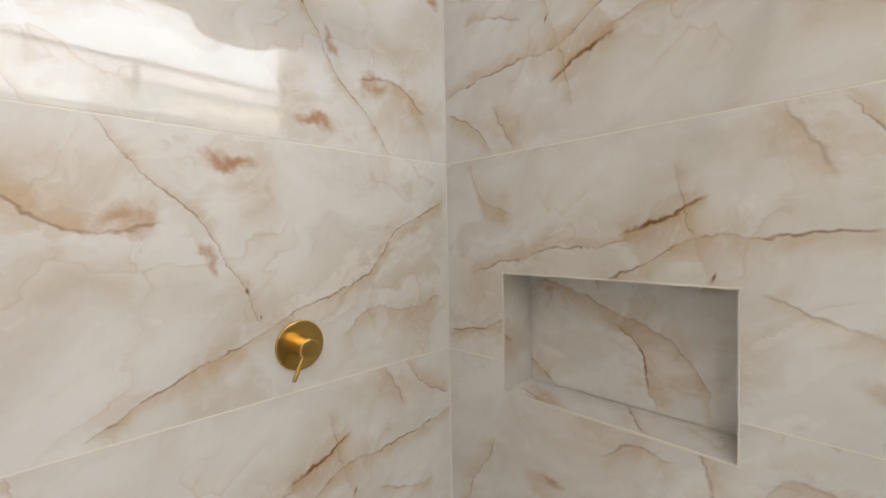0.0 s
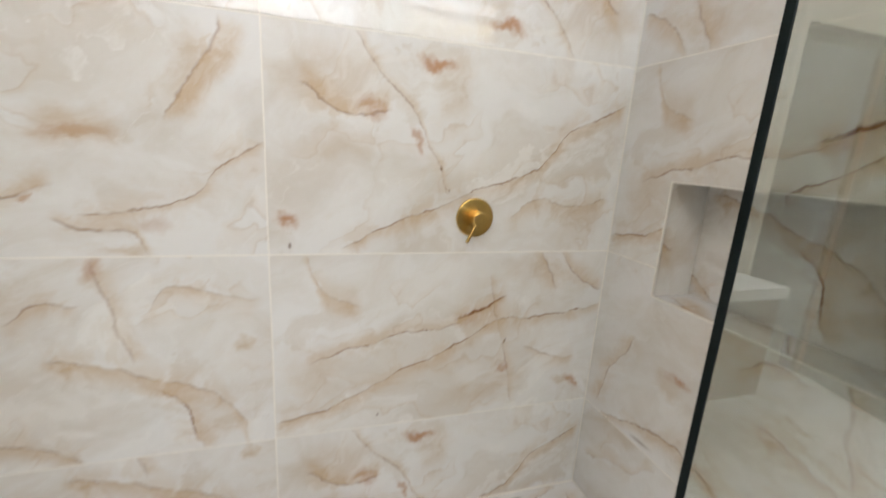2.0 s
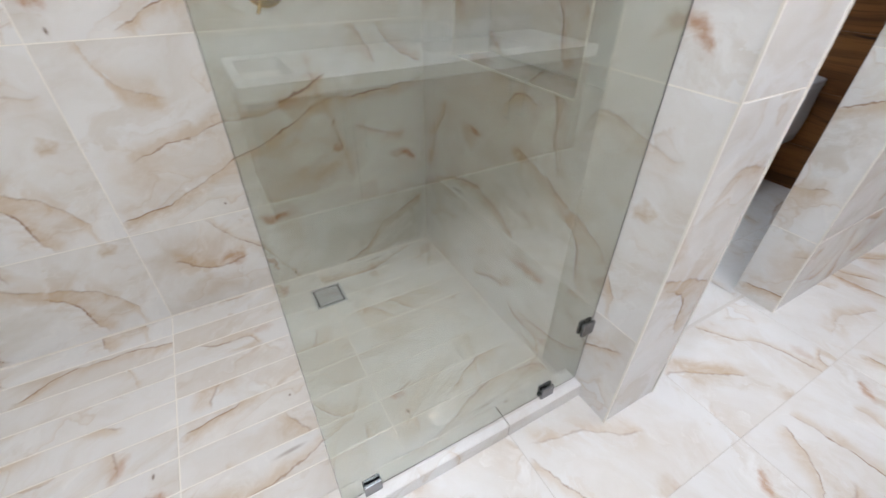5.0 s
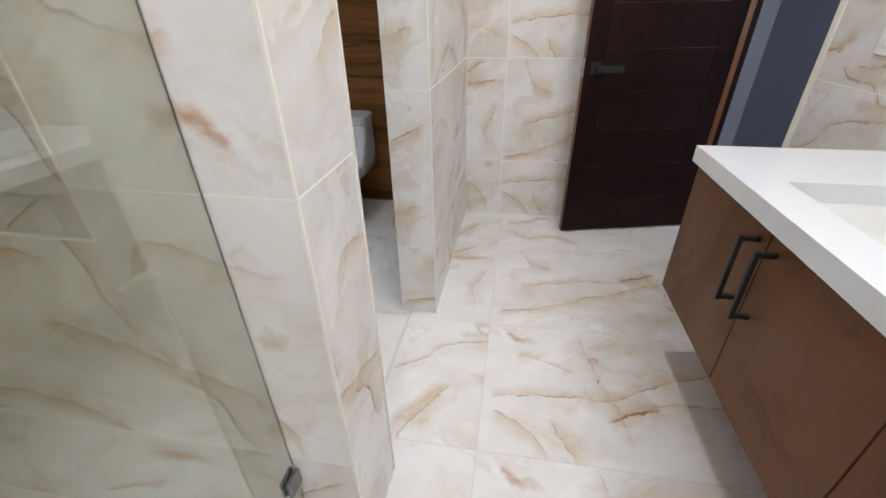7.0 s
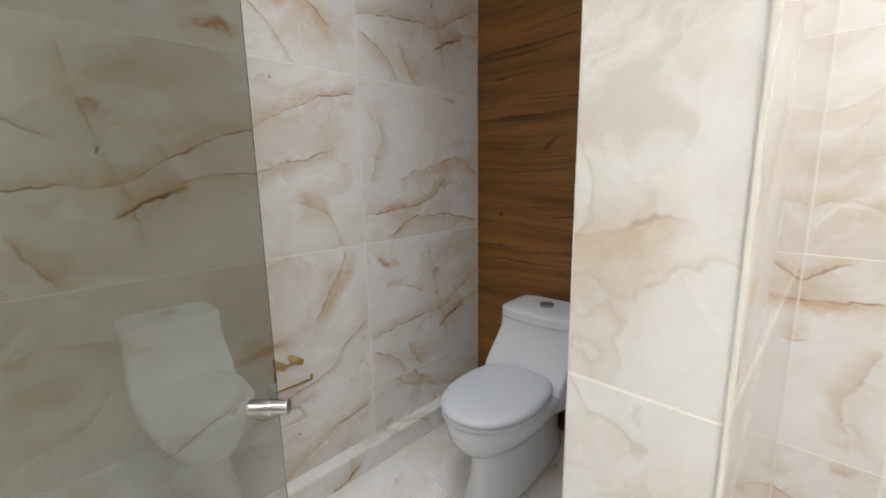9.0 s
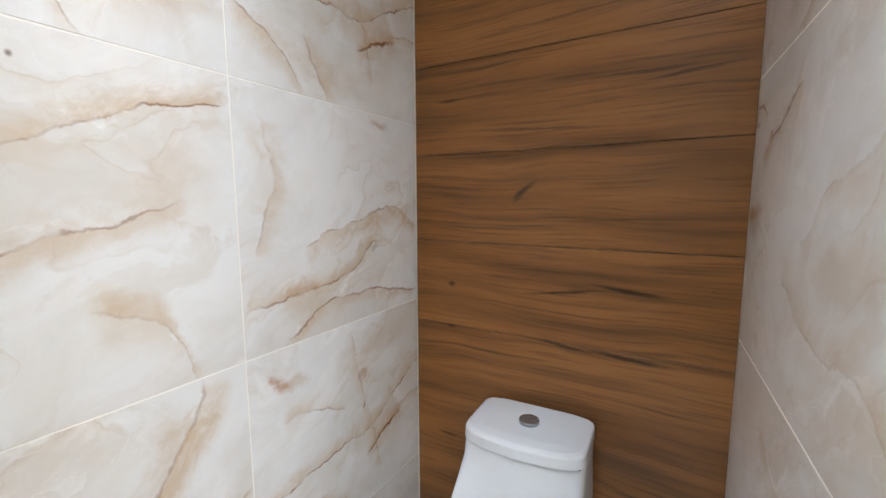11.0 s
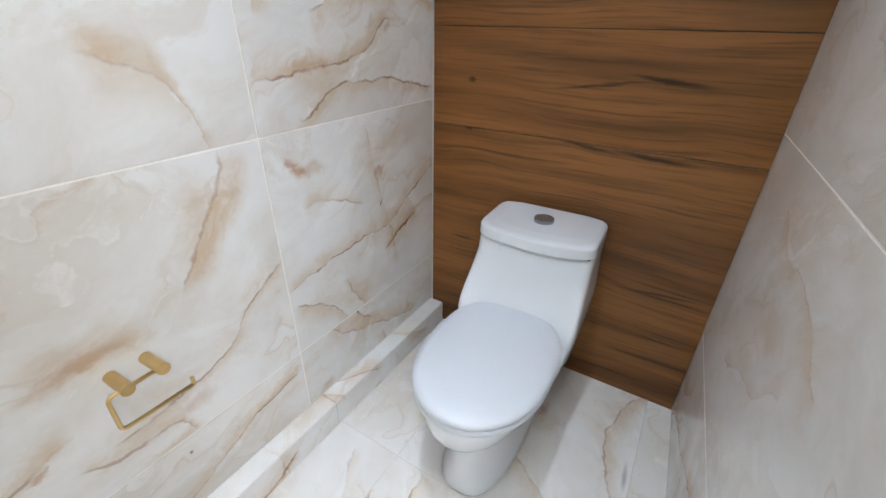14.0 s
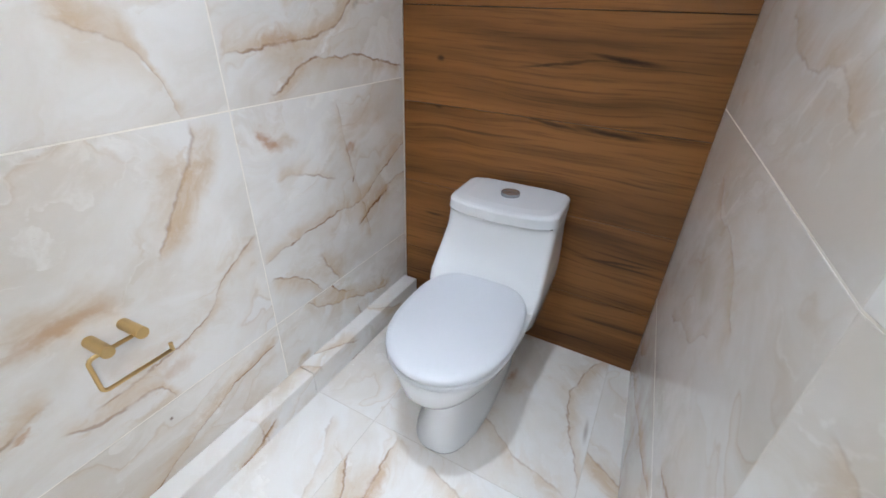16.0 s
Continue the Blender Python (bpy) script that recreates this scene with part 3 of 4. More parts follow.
def tube(points, r, seg=12, bm=None):
    """A bent round bar through the points, with capped ends."""
    bm = bm or bmesh.new()
    pts = [Vector(p) for p in points]
    rings = []
    side = None
    for i, p in enumerate(pts):
        t = (pts[min(i + 1, len(pts) - 1)] - pts[max(i - 1, 0)]).normalized()
        if side is None:
            side = t.orthogonal().normalized()
        side = (side - t * side.dot(t)).normalized()
        up = t.cross(side)
        rings.append([bm.verts.new(p + r * (math.cos(2 * math.pi * k / seg) * side + math.sin(2 * math.pi * k / seg) * up)) for k in range(seg)])
    for a, b in zip(rings, rings[1:]):
        for k in range(seg):
            bm.faces.new((a[k], a[(k + 1) % seg], b[(k + 1) % seg], b[k]))
    bm.faces.new(rings[0][::-1])
    bm.faces.new(rings[-1])
    return bm


def arc(c, u, v, r, a0, a1, n=8):
    c, u, v = Vector(c), Vector(u), Vector(v)
    return [c + r * (math.cos(radians(a0 + (a1 - a0) * i / n)) * u + math.sin(radians(a0 + (a1 - a0) * i / n)) * v) for i in range(n + 1)]


def loft(sections, cap=True, bm=None):
    bm = bm or bmesh.new()
    rings = [[bm.verts.new(p) for p in s] for s in sections]
    n = len(rings[0])
    for a, b in zip(rings, rings[1:]):
        for k in range(n):
            bm.faces.new((a[k], a[(k + 1) % n], b[(k + 1) % n], b[k]))
    if cap:
        bm.faces.new(rings[0][::-1])
        bm.faces.new(rings[-1])
    return bm


def oval(z, x0, x1, half, e_front=2.0, e_back=2.0, n=48, cy=0.0):
    """A closed outline from x0 (front) to x1 (back); the exponents square off each end."""
    cx, hl = (x0 + x1) / 2, (x1 - x0) / 2
    out = []
    for k in range(n):
        a = 2 * math.pi * k / n
        c, s = math.cos(a), math.sin(a)
        e = e_back if c > 0 else e_front
        out.append(Vector((cx + hl * math.copysign(abs(c) ** (2 / e), c), cy + half * math.copysign(abs(s) ** (2 / e), s), z)))
    return out


# ---- tiles ----
TILE_MESHES = {}
dice = random.Random(11)


def tile_mesh(w, h, mat, face, holes=()):
    key = (round(w, 3), round(h, 3), mat.name, face, tuple(holes))
    if key in TILE_MESHES:
        return TILE_MESHES[key]
    bm = bmesh.new()
    t, c = 0.008, 0.0006
    if not holes:
        ring = lambda k, z: [bm.verts.new((sx * (w / 2 - k), sy * (h / 2 - k), z)) for sx, sy in ((-1, -1), (1, -1), (1, 1), (-1, 1))]
        back, rim, front = ring(0, -t), ring(0, -c), ring(c, 0)
        for a, b in ((back, rim), (rim, front)):
            for k in range(4):
                bm.faces.new((a[k], a[(k + 1) % 4], b[(k + 1) % 4], b[k]))
        bm.faces.new(front)
    else:
        xs = sorted({-w / 2, w / 2, *[v for a in holes for v in a[:2]]})
        ys = sorted({-h / 2, h / 2, *[v for a in holes for v in a[2:]]})
        for x0, x1 in zip(xs, xs[1:]):
            for y0, y1 in zip(ys, ys[1:]):
                mx, my = (x0 + x1) / 2, (y0 + y1) / 2
                if any(a < mx < b and p < my < q for a, b, p, q in holes):
                    continue
                bm.faces.new([bm.verts.new((x, y, 0)) for x, y in ((x0, y0), (x1, y0), (x1, y1), (x0, y1))])
        bmesh.ops.remove_doubles(bm, verts=bm.verts, dist=1e-5)
        out = bmesh.ops.extrude_face_region(bm, geom=list(bm.faces))
        bmesh.ops.translate(bm, vec=(0, 0, -t), verts=[v for v in out["geom"] if isinstance(v, bmesh.types.BMVert)])
    sign, du, dv = face
    uv = bm.loops.layers.uv.new("print")
    for f in bm.faces:
        for loop in f.loops:
            loop[uv].uv = (sign * (loop.vert.co.x + du), sign * (loop.vert.co.y + dv))
    TILE_MESHES[key] = finish(bm, "tile", mat)
    return TILE_MESHES[key]


def lay(parent, origin, u, v, us, vs, mat=None, gap=0.0034, holes=(), name="tile", prints=None):
    """Tiles between the joints us and vs of the plane at origin with the axes u and v, each one a piece of parent.
    mat: the designs to choose from, or one material; prints: (column, row) -> design, turned about or not, and the design's middle."""
    mat = mat or WALL_TILES
    o, u, v = Vector(origin), Vector(u).normalized(), Vector(v).normalized()
    n = u.cross(v)
    rot = Matrix((u, v, n)).transposed().to_4x4()
    for i, (u0, u1) in enumerate(zip(us, us[1:])):
        for j, (v0, v1) in enumerate(zip(vs, vs[1:])):
            cu, cv = (u0 + u1) / 2, (v0 + v1) / 2
            w, h = u1 - u0 - gap, v1 - v0 - gap
            cut = []
            for a, b, p, q in holes:
                a, b, p, q = max(a - cu, -w / 2), min(b - cu, w / 2), max(p - cv, -h / 2), min(q - cv, h / 2)
                if b - a > 0.001 and q - p > 0.001:
                    cut.append(tuple(round(x, 4) for x in (a, b, p, q)))
            design, turned = dice.randrange(5), dice.random() < 0.5
            mu = cu + dice.choice((-1, 1)) * max(0.0, (1.2 - w) / 2)
            mv = cv + dice.choice((-1, 1)) * max(0.0, (0.64 - h) / 2)
            if prints and (i, j) in prints:
                design, turned, mu, mv = prints[i, j]
            face = (-1 if turned else 1, round(cu - mu, 3), round(cv - mv, 3))
            ob = new(name, tile_mesh(w, h, mat[design] if isinstance(mat, list) else mat, face, tuple(cut)))
            ob.matrix_world = Matrix.Translation(o + cu * u + cv * v) @ rot
            ob.parent = parent


X, Y, Z = Vector((1, 0, 0)), Vector((0, 1, 0)), Vector((0, 0, 1))
B = 0.0009  # tile thickness in front of a wall's core

# plan
SH_L, SH_R, SH_N = -1.19, 1.195, 1.35          # shower walls
PART_E, PART_S = 1.42, 0.125                    # shower partition: east face, end
STUB_W, STUB_S, STUB_N = 2.177, 0.132, 0.293    # toilet room's south wall
TO_N, WOOD = 1.436, 3.415                       # toilet room: north wall, wood wall
FAR = 3.302                                     # east wall of the room
SOUTH, DOOR_X0, DOOR_X1, DOOR_H = -1.27, 2.575, 3.300, 2.10
WEST = -1.75

# ---- structure ----
floor = setting("floor", box(WEST - 0.12, FAR + 0.12, SOUTH - 0.12, 0.25, -0.12, -B), GROUT_FLOOR, "polished cream marble-look tiled floor")
toilet_floor = setting("floor_toilet", box(PART_E - 0.05, WOOD + 0.10, 0.25, TO_N + 0.12, -0.12, -B), GROUT_FLOOR, "polished cream marble-look tiled floor")
shower_floor = setting("floor_shower", box(SH_L - 0.10, SH_R + 0.05, 0.25, SH_N + 0.12, -0.16, -0.03 - B), GROUT, "shower floor of narrow cream marble-look strips")

wall_north = setting("wall_north", box(SH_L - 0.12, SH_R + 0.06, SH_N + B, SH_N + 0.14, -0.12, CEIL), GROUT, "shower back wall of cream marble-look tiles")
wall_west_shower = setting("wall_west_shower", box(SH_L - 0.12, SH_L - B, PART_S + B, SH_N + B, -0.12, CEIL), GROUT, "shower side wall of cream marble-look tiles")
wall_toilet_north = setting("wall_toilet_north", box(PART_E - 0.06, WOOD + 0.1, TO_N + B, TO_N + 0.12, -0.12, CEIL), GROUT, "tall wall of cream marble-look tiles")
wall_wood = setting("wall_wood", box(WOOD + 0.010, WOOD + 0.12, 0.33, TO_N + 0.12, -0.12, CEIL), DARK, "wall of horizontal brown wood-look planks")
wall_east = setting("wall_east", box(FAR + B, FAR + 0.12, SOUTH, STUB_S + B, -0.12, CEIL), GROUT, "end wall of cream marble-look tiles")
wall_west = setting("wall_west", box(WEST - 0.12, WEST - B, SOUTH - 0.12, PART_S + 0.02, -0.12, CEIL), PLASTER, "plain white side wall")
wall_west_return = setting("wall_west_return", box(WEST - B, SH_L - B, PART_S + B, PART_S + 0.1, -0.12, CEIL), PLASTER, "plain white wall beside the shower")

# shower partition with a niche in its west face
NY0, NY1, NZ0, NZ1, ND = 0.505, 1.108, 0.902, 1.271, 0.15
bm = box(SH_R + ND + 0.02, PART_E - B, PART_S + B, TO_N + 0.01, -0.12, CEIL)
for y0, y1, z0, z1 in ((PART_S + B, NY0 - B, -0.12, CEIL), (NY1 + B, SH_N + B, -0.12, CEIL), (NY0 - B, NY1 + B, -0.12, NZ0 - B), (NY0 - B, NY1 + B, NZ1 + B, CEIL)):
    box(SH_R + B, SH_R + ND + 0.02, y0, y1, z0, z1, bm=bm)
wall_partition = setting("wall_partition", bm, GROUT, "thick tiled partition wall with a recessed shower niche")

# toilet room's south wall, whose inner face leans away towards the wood wall
bm = bmesh.new()
BEND, BEND_Y = 2.48, 0.384
outline = [(STUB_W + B, STUB_S + B), (WOOD + 0.1, STUB_S + B), (WOOD + 0.1, 0.4404 - B), (BEND, BEND_Y - B), (STUB_W + B, STUB_N - B)]
loft([[Vector((x, y, z)) for x, y in outline] for z in (-0.12, CEIL)], bm=bm)
wall_stub = setting("wall_stub", bm, GROUT, "short tiled wall between the toilet and the passage")

bm = box(WEST - 0.12, DOOR_X0, SOUTH - 0.12, SOUTH - B, -0.12, CEIL)
box(DOOR_X0, DOOR_X1, SOUTH - 0.12, SOUTH - B, DOOR_H, CEIL, bm=bm)
box(DOOR_X1, FAR + 0.12, SOUTH - 0.12, SOUTH, -0.12, CEIL, bm=bm)
wall_south = setting("wall_south", bm, GROUT, "tiled wall behind the vanity with a doorway")

# ceiling with two skylight shafts; the toilet room's is added to carry fill light
SHAFTS = [(SKY_X0, SKY_X1, SKY_Y0, SKY_Y1), (FILL_X0, FILL_X1, FILL_Y0, FILL_Y1)]
bm = bmesh.new()
cxs = sorted({WEST - 0.12, WOOD + 0.12, SKY_X0, SKY_X1, FILL_X0, FILL_X1})
cys = sorted({SOUTH - 0.12, TO_N + 0.14, SKY_Y0, SKY_Y1, FILL_Y0, FILL_Y1})
for x0, x1 in zip(cxs, cxs[1:]):
    for y0, y1 in zip(cys, cys[1:]):
        if not any(a < (x0 + x1) / 2 < c and d < (y0 + y1) / 2 < e for a, c, d, e in SHAFTS):
            box(x0, x1, y0, y1, CEIL, CEIL + 0.12, bm=bm)
ceiling = setting("ceiling", bm, PLASTER, "plain white painted ceiling")
# the second pass builds the shaft and glazing added around the toilet fill
for a, c, d, e in SHAFTS:
    bm = bmesh.new()
    for x0, x1, y0, y1 in ((a - 0.1, a, d - 0.1, e + 0.1), (c, c + 0.1, d - 0.1, e + 0.1), (a, c, d - 0.1, d), (a, c, e, e + 0.1)):
        box(x0, x1, y0, y1, CEIL + 0.12, SKY_Z, bm=bm)
    setting("skylight_shaft", bm, PLASTER, "white plastered skylight shaft, out of view")
    skylight = tagged(new("window_skylight"), "long out-of-view skylight with a pale frame", kind="structure")
    bm = bmesh.new()
    for x0, x1, y0, y1 in ((a, c, d, d + 0.05), (a, c, e - 0.05, e), (a, a + 0.05, d + 0.05, e - 0.05), (c - 0.05, c, d + 0.05, e - 0.05)):
        box(x0, x1, y0, y1, SKY_Z, SKY_Z + 0.05, bm=bm)
    part("window_frame", bm, PLASTER, skylight)
    pane = part("pane", box(a + 0.05, c - 0.05, d + 0.05, e - 0.05, SKY_Z + 0.02, SKY_Z + 0.03), GLASS, skylight)
    pane.visible_shadow = False

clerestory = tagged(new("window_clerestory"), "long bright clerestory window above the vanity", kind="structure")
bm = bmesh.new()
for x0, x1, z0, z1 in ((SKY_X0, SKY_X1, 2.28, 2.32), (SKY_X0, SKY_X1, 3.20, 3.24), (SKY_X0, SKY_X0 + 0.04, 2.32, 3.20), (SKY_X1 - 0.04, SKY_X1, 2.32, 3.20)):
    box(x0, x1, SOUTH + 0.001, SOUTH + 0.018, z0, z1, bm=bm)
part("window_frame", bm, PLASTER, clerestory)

# hall beyond the doorway
setting("floor_hall", box(1.2, 5.2, -3.4, SOUTH - 0.12, -0.12, -0.004), HALL_FLOOR, "pale floor of the next room")
setting("wall_hall_south", box(1.2, 5.2, -3.52, -3.4, -0.12, CEIL), BLUE_WALL, "blue-grey painted wall of the next room")
setting("wall_hall_east", box(4.1, 4.22, -3.4, SOUTH - 0.12, -0.12, CEIL), BLUE_WALL, "blue-grey painted wall of the next room")
setting("wall_hall_west", box(1.08, 1.2, -3.4, SOUTH - 0.12, -0.12, CEIL), BLUE_WALL, "blue-grey painted wall of the next room")
setting("wall_hall_north", box(FAR + 0.12, 5.2, SOUTH - 0.12, SOUTH, -0.12, CEIL), BLUE_WALL, "blue-grey painted wall of the next room")
setting("ceiling_hall", box(1.08, 5.2, -3.52, SOUTH - 0.12, CEIL, CEIL + 0.12), PLASTER, "plain white ceiling of the next room")

# bare frame round the added hall fill panel; the wall behind is closed
hall_fill_frame = tagged(new("hall_fill_frame"), "plain white frame around the added light panel in the next room", kind="structure")
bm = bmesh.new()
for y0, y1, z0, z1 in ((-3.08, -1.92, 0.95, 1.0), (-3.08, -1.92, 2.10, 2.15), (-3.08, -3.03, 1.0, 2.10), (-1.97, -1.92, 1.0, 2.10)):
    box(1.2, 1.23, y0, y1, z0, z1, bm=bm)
part("window_frame", bm, PLASTER, hall_fill_frame)

# tile fields
ROWS = [-0.04, 0.370, 0.995, 1.638, 2.282, CEIL]
MID = (0.049, 0.6825, 1.3165, 1.96, 2.60)
lay(wall_north, (0, SH_N, 0), X, Z, [SH_L, 0.008, SH_R], ROWS, prints={
    (0, 0): (2, False, -0.591, 0.30), (0, 1): (2, False, -0.591, MID[1]), (0, 2): (3, False, -0.591, MID[2]), (0, 3): (2, True, -0.591, MID[3]), (0, 4): (1, True, -0.591, MID[4]),
    (1, 0): (0, False, 0.6015, MID[0]), (1, 1): (1, False, 0.6015, MID[1]), (1, 2): (0, False, 0.6015, MID[2]), (1, 3): (0, True, 0.6015, MID[3]), (1, 4): (4, True, 0.6015, MID[4])})
lay(wall_west_shower, (SH_L, 0, 0), Y, Z, [PART_S, 0.62, SH_N], ROWS)
lay(wall_partition, (SH_R, 0, 0), -Y, Z, [-SH_N, -PART_S], ROWS, holes=[(-NY1, -NY0, NZ0, NZ1)], prints={
    (0, 0): (3, False, -0.75, 0.30), (0, 1): (2, False, -0.75, MID[1]), (0, 2): (1, False, -0.75, MID[2]), (0, 3): (1, True, -0.75, MID[3]), (0, 4): (0, True, -0.75, MID[4])})
lay(wall_partition, (0, PART_S, 0), X, Z, [SH_R, PART_E], [-0.008, 0.995, 2.282, CEIL], prints={(0, 0): (2, False, 0.98, 0.62), (0, 1): (0, False, 1.15, 1.36)})
lay(wall_partition, (PART_E, 0, 0), Y, Z, [PART_S, 0.80, TO_N], [-0.008, 0.315, 0.942, 1.582, 2.222, CEIL])
lay(wall_toilet_north, (0, TO_N, 0), X, Z, [PART_E, 2.705, WOOD], [-0.008, 0.315, 0.942, 1.582, 2.222, CEIL], prints={
    (0, 0): (1, True, 2.105, 0.0), (0, 1): (3, False, 2.105, 0.6285), (0, 2): (1, True, 2.105, 1.262), (0, 3): (0, True, 2.105, 1.902),
    (1, 0): (2, True, 3.305, 0.15), (1, 1): (1, True, 3.305, 0.6285), (1, 2): (4, False, 3.305, 1.262), (1, 3): (1, True, 3.305, 1.902)})
lay(wall_stub, (STUB_W, 0, 0), -Y, Z, [-STUB_N, -STUB_S], [-0.008, 0.345, 0.978, 1.62, 2.26, CEIL])
lay(wall_stub, (0, STUB_S, 0), X, Z, [STUB_W, FAR], [-0.008, 0.345, 0.978, 1.62, 2.26, CEIL])
STUB_ROWS = [-0.008, 0.345, 0.955, 1.60, 2.24, CEIL]
inner = Vector((BEND - WOOD, BEND_Y - 0.435, 0))
lay(wall_stub, (WOOD, 0.435, 0), inner, Z, [-0.001, inner.length + 0.0014], STUB_ROWS, prints={
    (0, 1): (3, False, 0.85, 0.64), (0, 2): (3, True, 0.20, 1.28), (0, 3): (2, False, 0.80, 1.92)})
inner = Vector((STUB_W - BEND, STUB_N - BEND_Y, 0))
lay(wall_stub, (BEND, BEND_Y, 0), inner, Z, [-0.0014, inner.length], STUB_ROWS, prints={(0, j): (3, False, 0.62, 0.64 * j) for j in range(5)})
lay(wall_east, (FAR, 0, 0), -Y, Z, [-STUB_S, 0.097, 0.72, -SOUTH], [-0.008, 0.372, 0.972, 1.565, 2.17, CEIL])
lay(wall_south, (0, SOUTH, 0), -X, Z, [-DOOR_X0, -1.95, -0.75, 0.45, -WEST], [-0.008, 0.372, 0.972, 1.565, 2.17, CEIL])
# niche lining
for o, u, v, us, vs in (
        ((SH_R + ND, 0, 0), -Y, Z, [-NY1, -NY0], [NZ0, NZ1]),
        ((0, NY1, 0), X, Z, [SH_R + 0.002, SH_R + ND], [NZ0, NZ1]),
        ((0, NY0, 0), -X, Z, [-SH_R - ND, -SH_R - 0.002], [NZ0, NZ1]),
        ((0, 0, NZ0), X, Y, [SH_R + 0.002, SH_R + ND], [NY0, NY1]),
        ((0, 0, NZ1), X, -Y, [SH_R + 0.002, SH_R + ND], [-NY1, -NY0])):
    lay(wall_partition, o, u, v, us, vs, gap=0.001)

# wood-look planks
ZW = [-0.004] + [0.259 + 0.303 * k for k in range(9)]
ZW[-1] = CEIL
lay(wall_wood, (WOOD, 0, 0), -Y, Z, [-TO_N + 0.004, -0.4342], ZW, PLANKS, 0.0022, name="plank",
    prints={(0, j): (d, False, 0, 0) for j, d in enumerate((0, 3, 2, 1, 0, 3, 2, 1, 0))})

# floor tiles
FX = [WEST, -0.95, -0.33, 0.288, 0.907, 1.522, 2.14, 2.857, FAR]
lay(floor, (0, 0, 0), Y, -X, [SOUTH - 0.1, -0.12, 0.245], [-x for x in reversed(FX)], FLOOR_TILES, 0.0022)
lay(toilet_floor, (0, 0, 0), X, Y, [PART_E - 0.03, 2.14, 2.765, WOOD], [0.255, 0.511, 1.14, TO_N], FLOOR_TILES, 0.0022)
STRIPS = [0.325] + [1.345 - 0.111 * k for k in range(9, -1, -1)]
lay(shower_floor, (0, 0, -0.03), X, Y, [SH_L, -0.592, 0.008, 0.608, SH_R], STRIPS, FLOOR_TILES, 0.0042, name="strip")

# ivory edge trims at the tiled corners
bm = bmesh.new()
for x, y in ((SH_R, PART_S), (PART_E, PART_S), (STUB_W, STUB_S)):
    box(x - 0.0035 if x in (SH_R, STUB_W) else x - 0.0015, x + 0.0015 if x in (SH_R, STUB_W) else x + 0.0035,
        y - 0.0035 if y != STUB_N else y - 0.0015, y + 0.0015 if y != STUB_N else y + 0.0035, -0.004, CEIL - 0.004, bm=bm)
for y0, y1, z0, z1 in ((NY0 - 0.003, NY1 + 0.003, NZ0 - 0.003, NZ0 + 0.001), (NY0 - 0.003, NY1 + 0.003, NZ1 - 0.001, NZ1 + 0.003), (NY0 - 0.003, NY0 + 0.001, NZ0, NZ1), (NY1 - 0.001, NY1 + 0.003, NZ0, NZ1)):
    box(SH_R - 0.0025, SH_R + 0.004, y0, y1, z0, z1, bm=bm)
box(SH_R - 0.003, SH_R + 0.001, SH_N - 0.003, SH_N + 0.001, -0.03, CEIL, bm=bm)
box(SH_L - 0.001, SH_L + 0.003, SH_N - 0.003, SH_N + 0.001, -0.03, CEIL, bm=bm)
box(SH_L + 0.003, SH_R - 0.003, SH_N - 0.0035, SH_N - 0.0002, -0.031, -0.0265, bm=bm)
box(SH_R - 0.0035, SH_R - 0.0002, 0.32, SH_N - 0.0036, -0.031, -0.0265, bm=bm)
box(SH_L + 0.0002, SH_L + 0.0035, 0.32, SH_N - 0.0036, -0.031, -0.0265, bm=bm)
setting("trim", bm, TRIM, "thin ivory trim along the tiled corners")

# shower curb
curb = tagged(new("shower_curb"), "low marble-look curb under the shower glass", kind="structure")
CY0, CY1, CZ = 0.236, 0.318, 0.058
for x0, x1 in ((SH_L + 0.001, -0.36), (-0.358, 0.899), (0.901, SH_R - 0.001)):
    part("curb_slab", box(x0, x1, CY0, CY1, -0.03, CZ, 0.002, 1), MARBLE_EDGE, curb)

# boxed ledge at the foot of the toilet room's north wall
ledge = tagged(new("ledge"), "low marble-look boxed ledge along the wall", kind="structure")
for x0, x1 in ((PART_E + 0.002, 2.752), (2.754, WOOD - 0.012)):
    part("ledge_slab", box(x0, x1, TO_N - 0.066, TO_N - 0.001, 0.0, 0.100, 0.0015, 1), MARBLE_EDGE, ledge)

# door frame
DOORFRAME = tagged(new("door_frame"), "dark wenge door frame with a reddish edge", kind="structure")
part("jamb", box(DOOR_X0 + 0.001, DOOR_X0 + 0.035, SOUTH - 0.125, SOUTH + 0.004, 0.0, DOOR_H, 0.002, 1), TRIM, DOORFRAME, "ivory tiled jamb")
part("reveal", box(DOOR_X1 - 0.030, DOOR_X1 - 0.001, SOUTH - 0.125, SOUTH - 0.046, 0.0, DOOR_H, 0.002, 1), BLUE_WALL, DOORFRAME, "blue-grey painted reveal")
part("jamb", box(DOOR_X1 - 0.035, DOOR_X1 - 0.001, SOUTH - 0.045, SOUTH + 0.012, 0.0, DOOR_H, 0.002, 1), DOOR_WOOD, DOORFRAME)
part("head", box(DOOR_X0 + 0.035, DOOR_X1 - 0.035, SOUTH - 0.125, SOUTH + 0.012, DOOR_H - 0.035, DOOR_H - 0.001, 0.002, 1), DOOR_WOOD, DOORFRAME)
part("casing", box(DOOR_X1 - 0.042, DOOR_X1 - 0.035, SOUTH - 0.015, SOUTH + 0.014, 0.0, DOOR_H - 0.04, 0.002, 1), DOOR_EDGE, DOORFRAME, "reddish-brown frame edge")


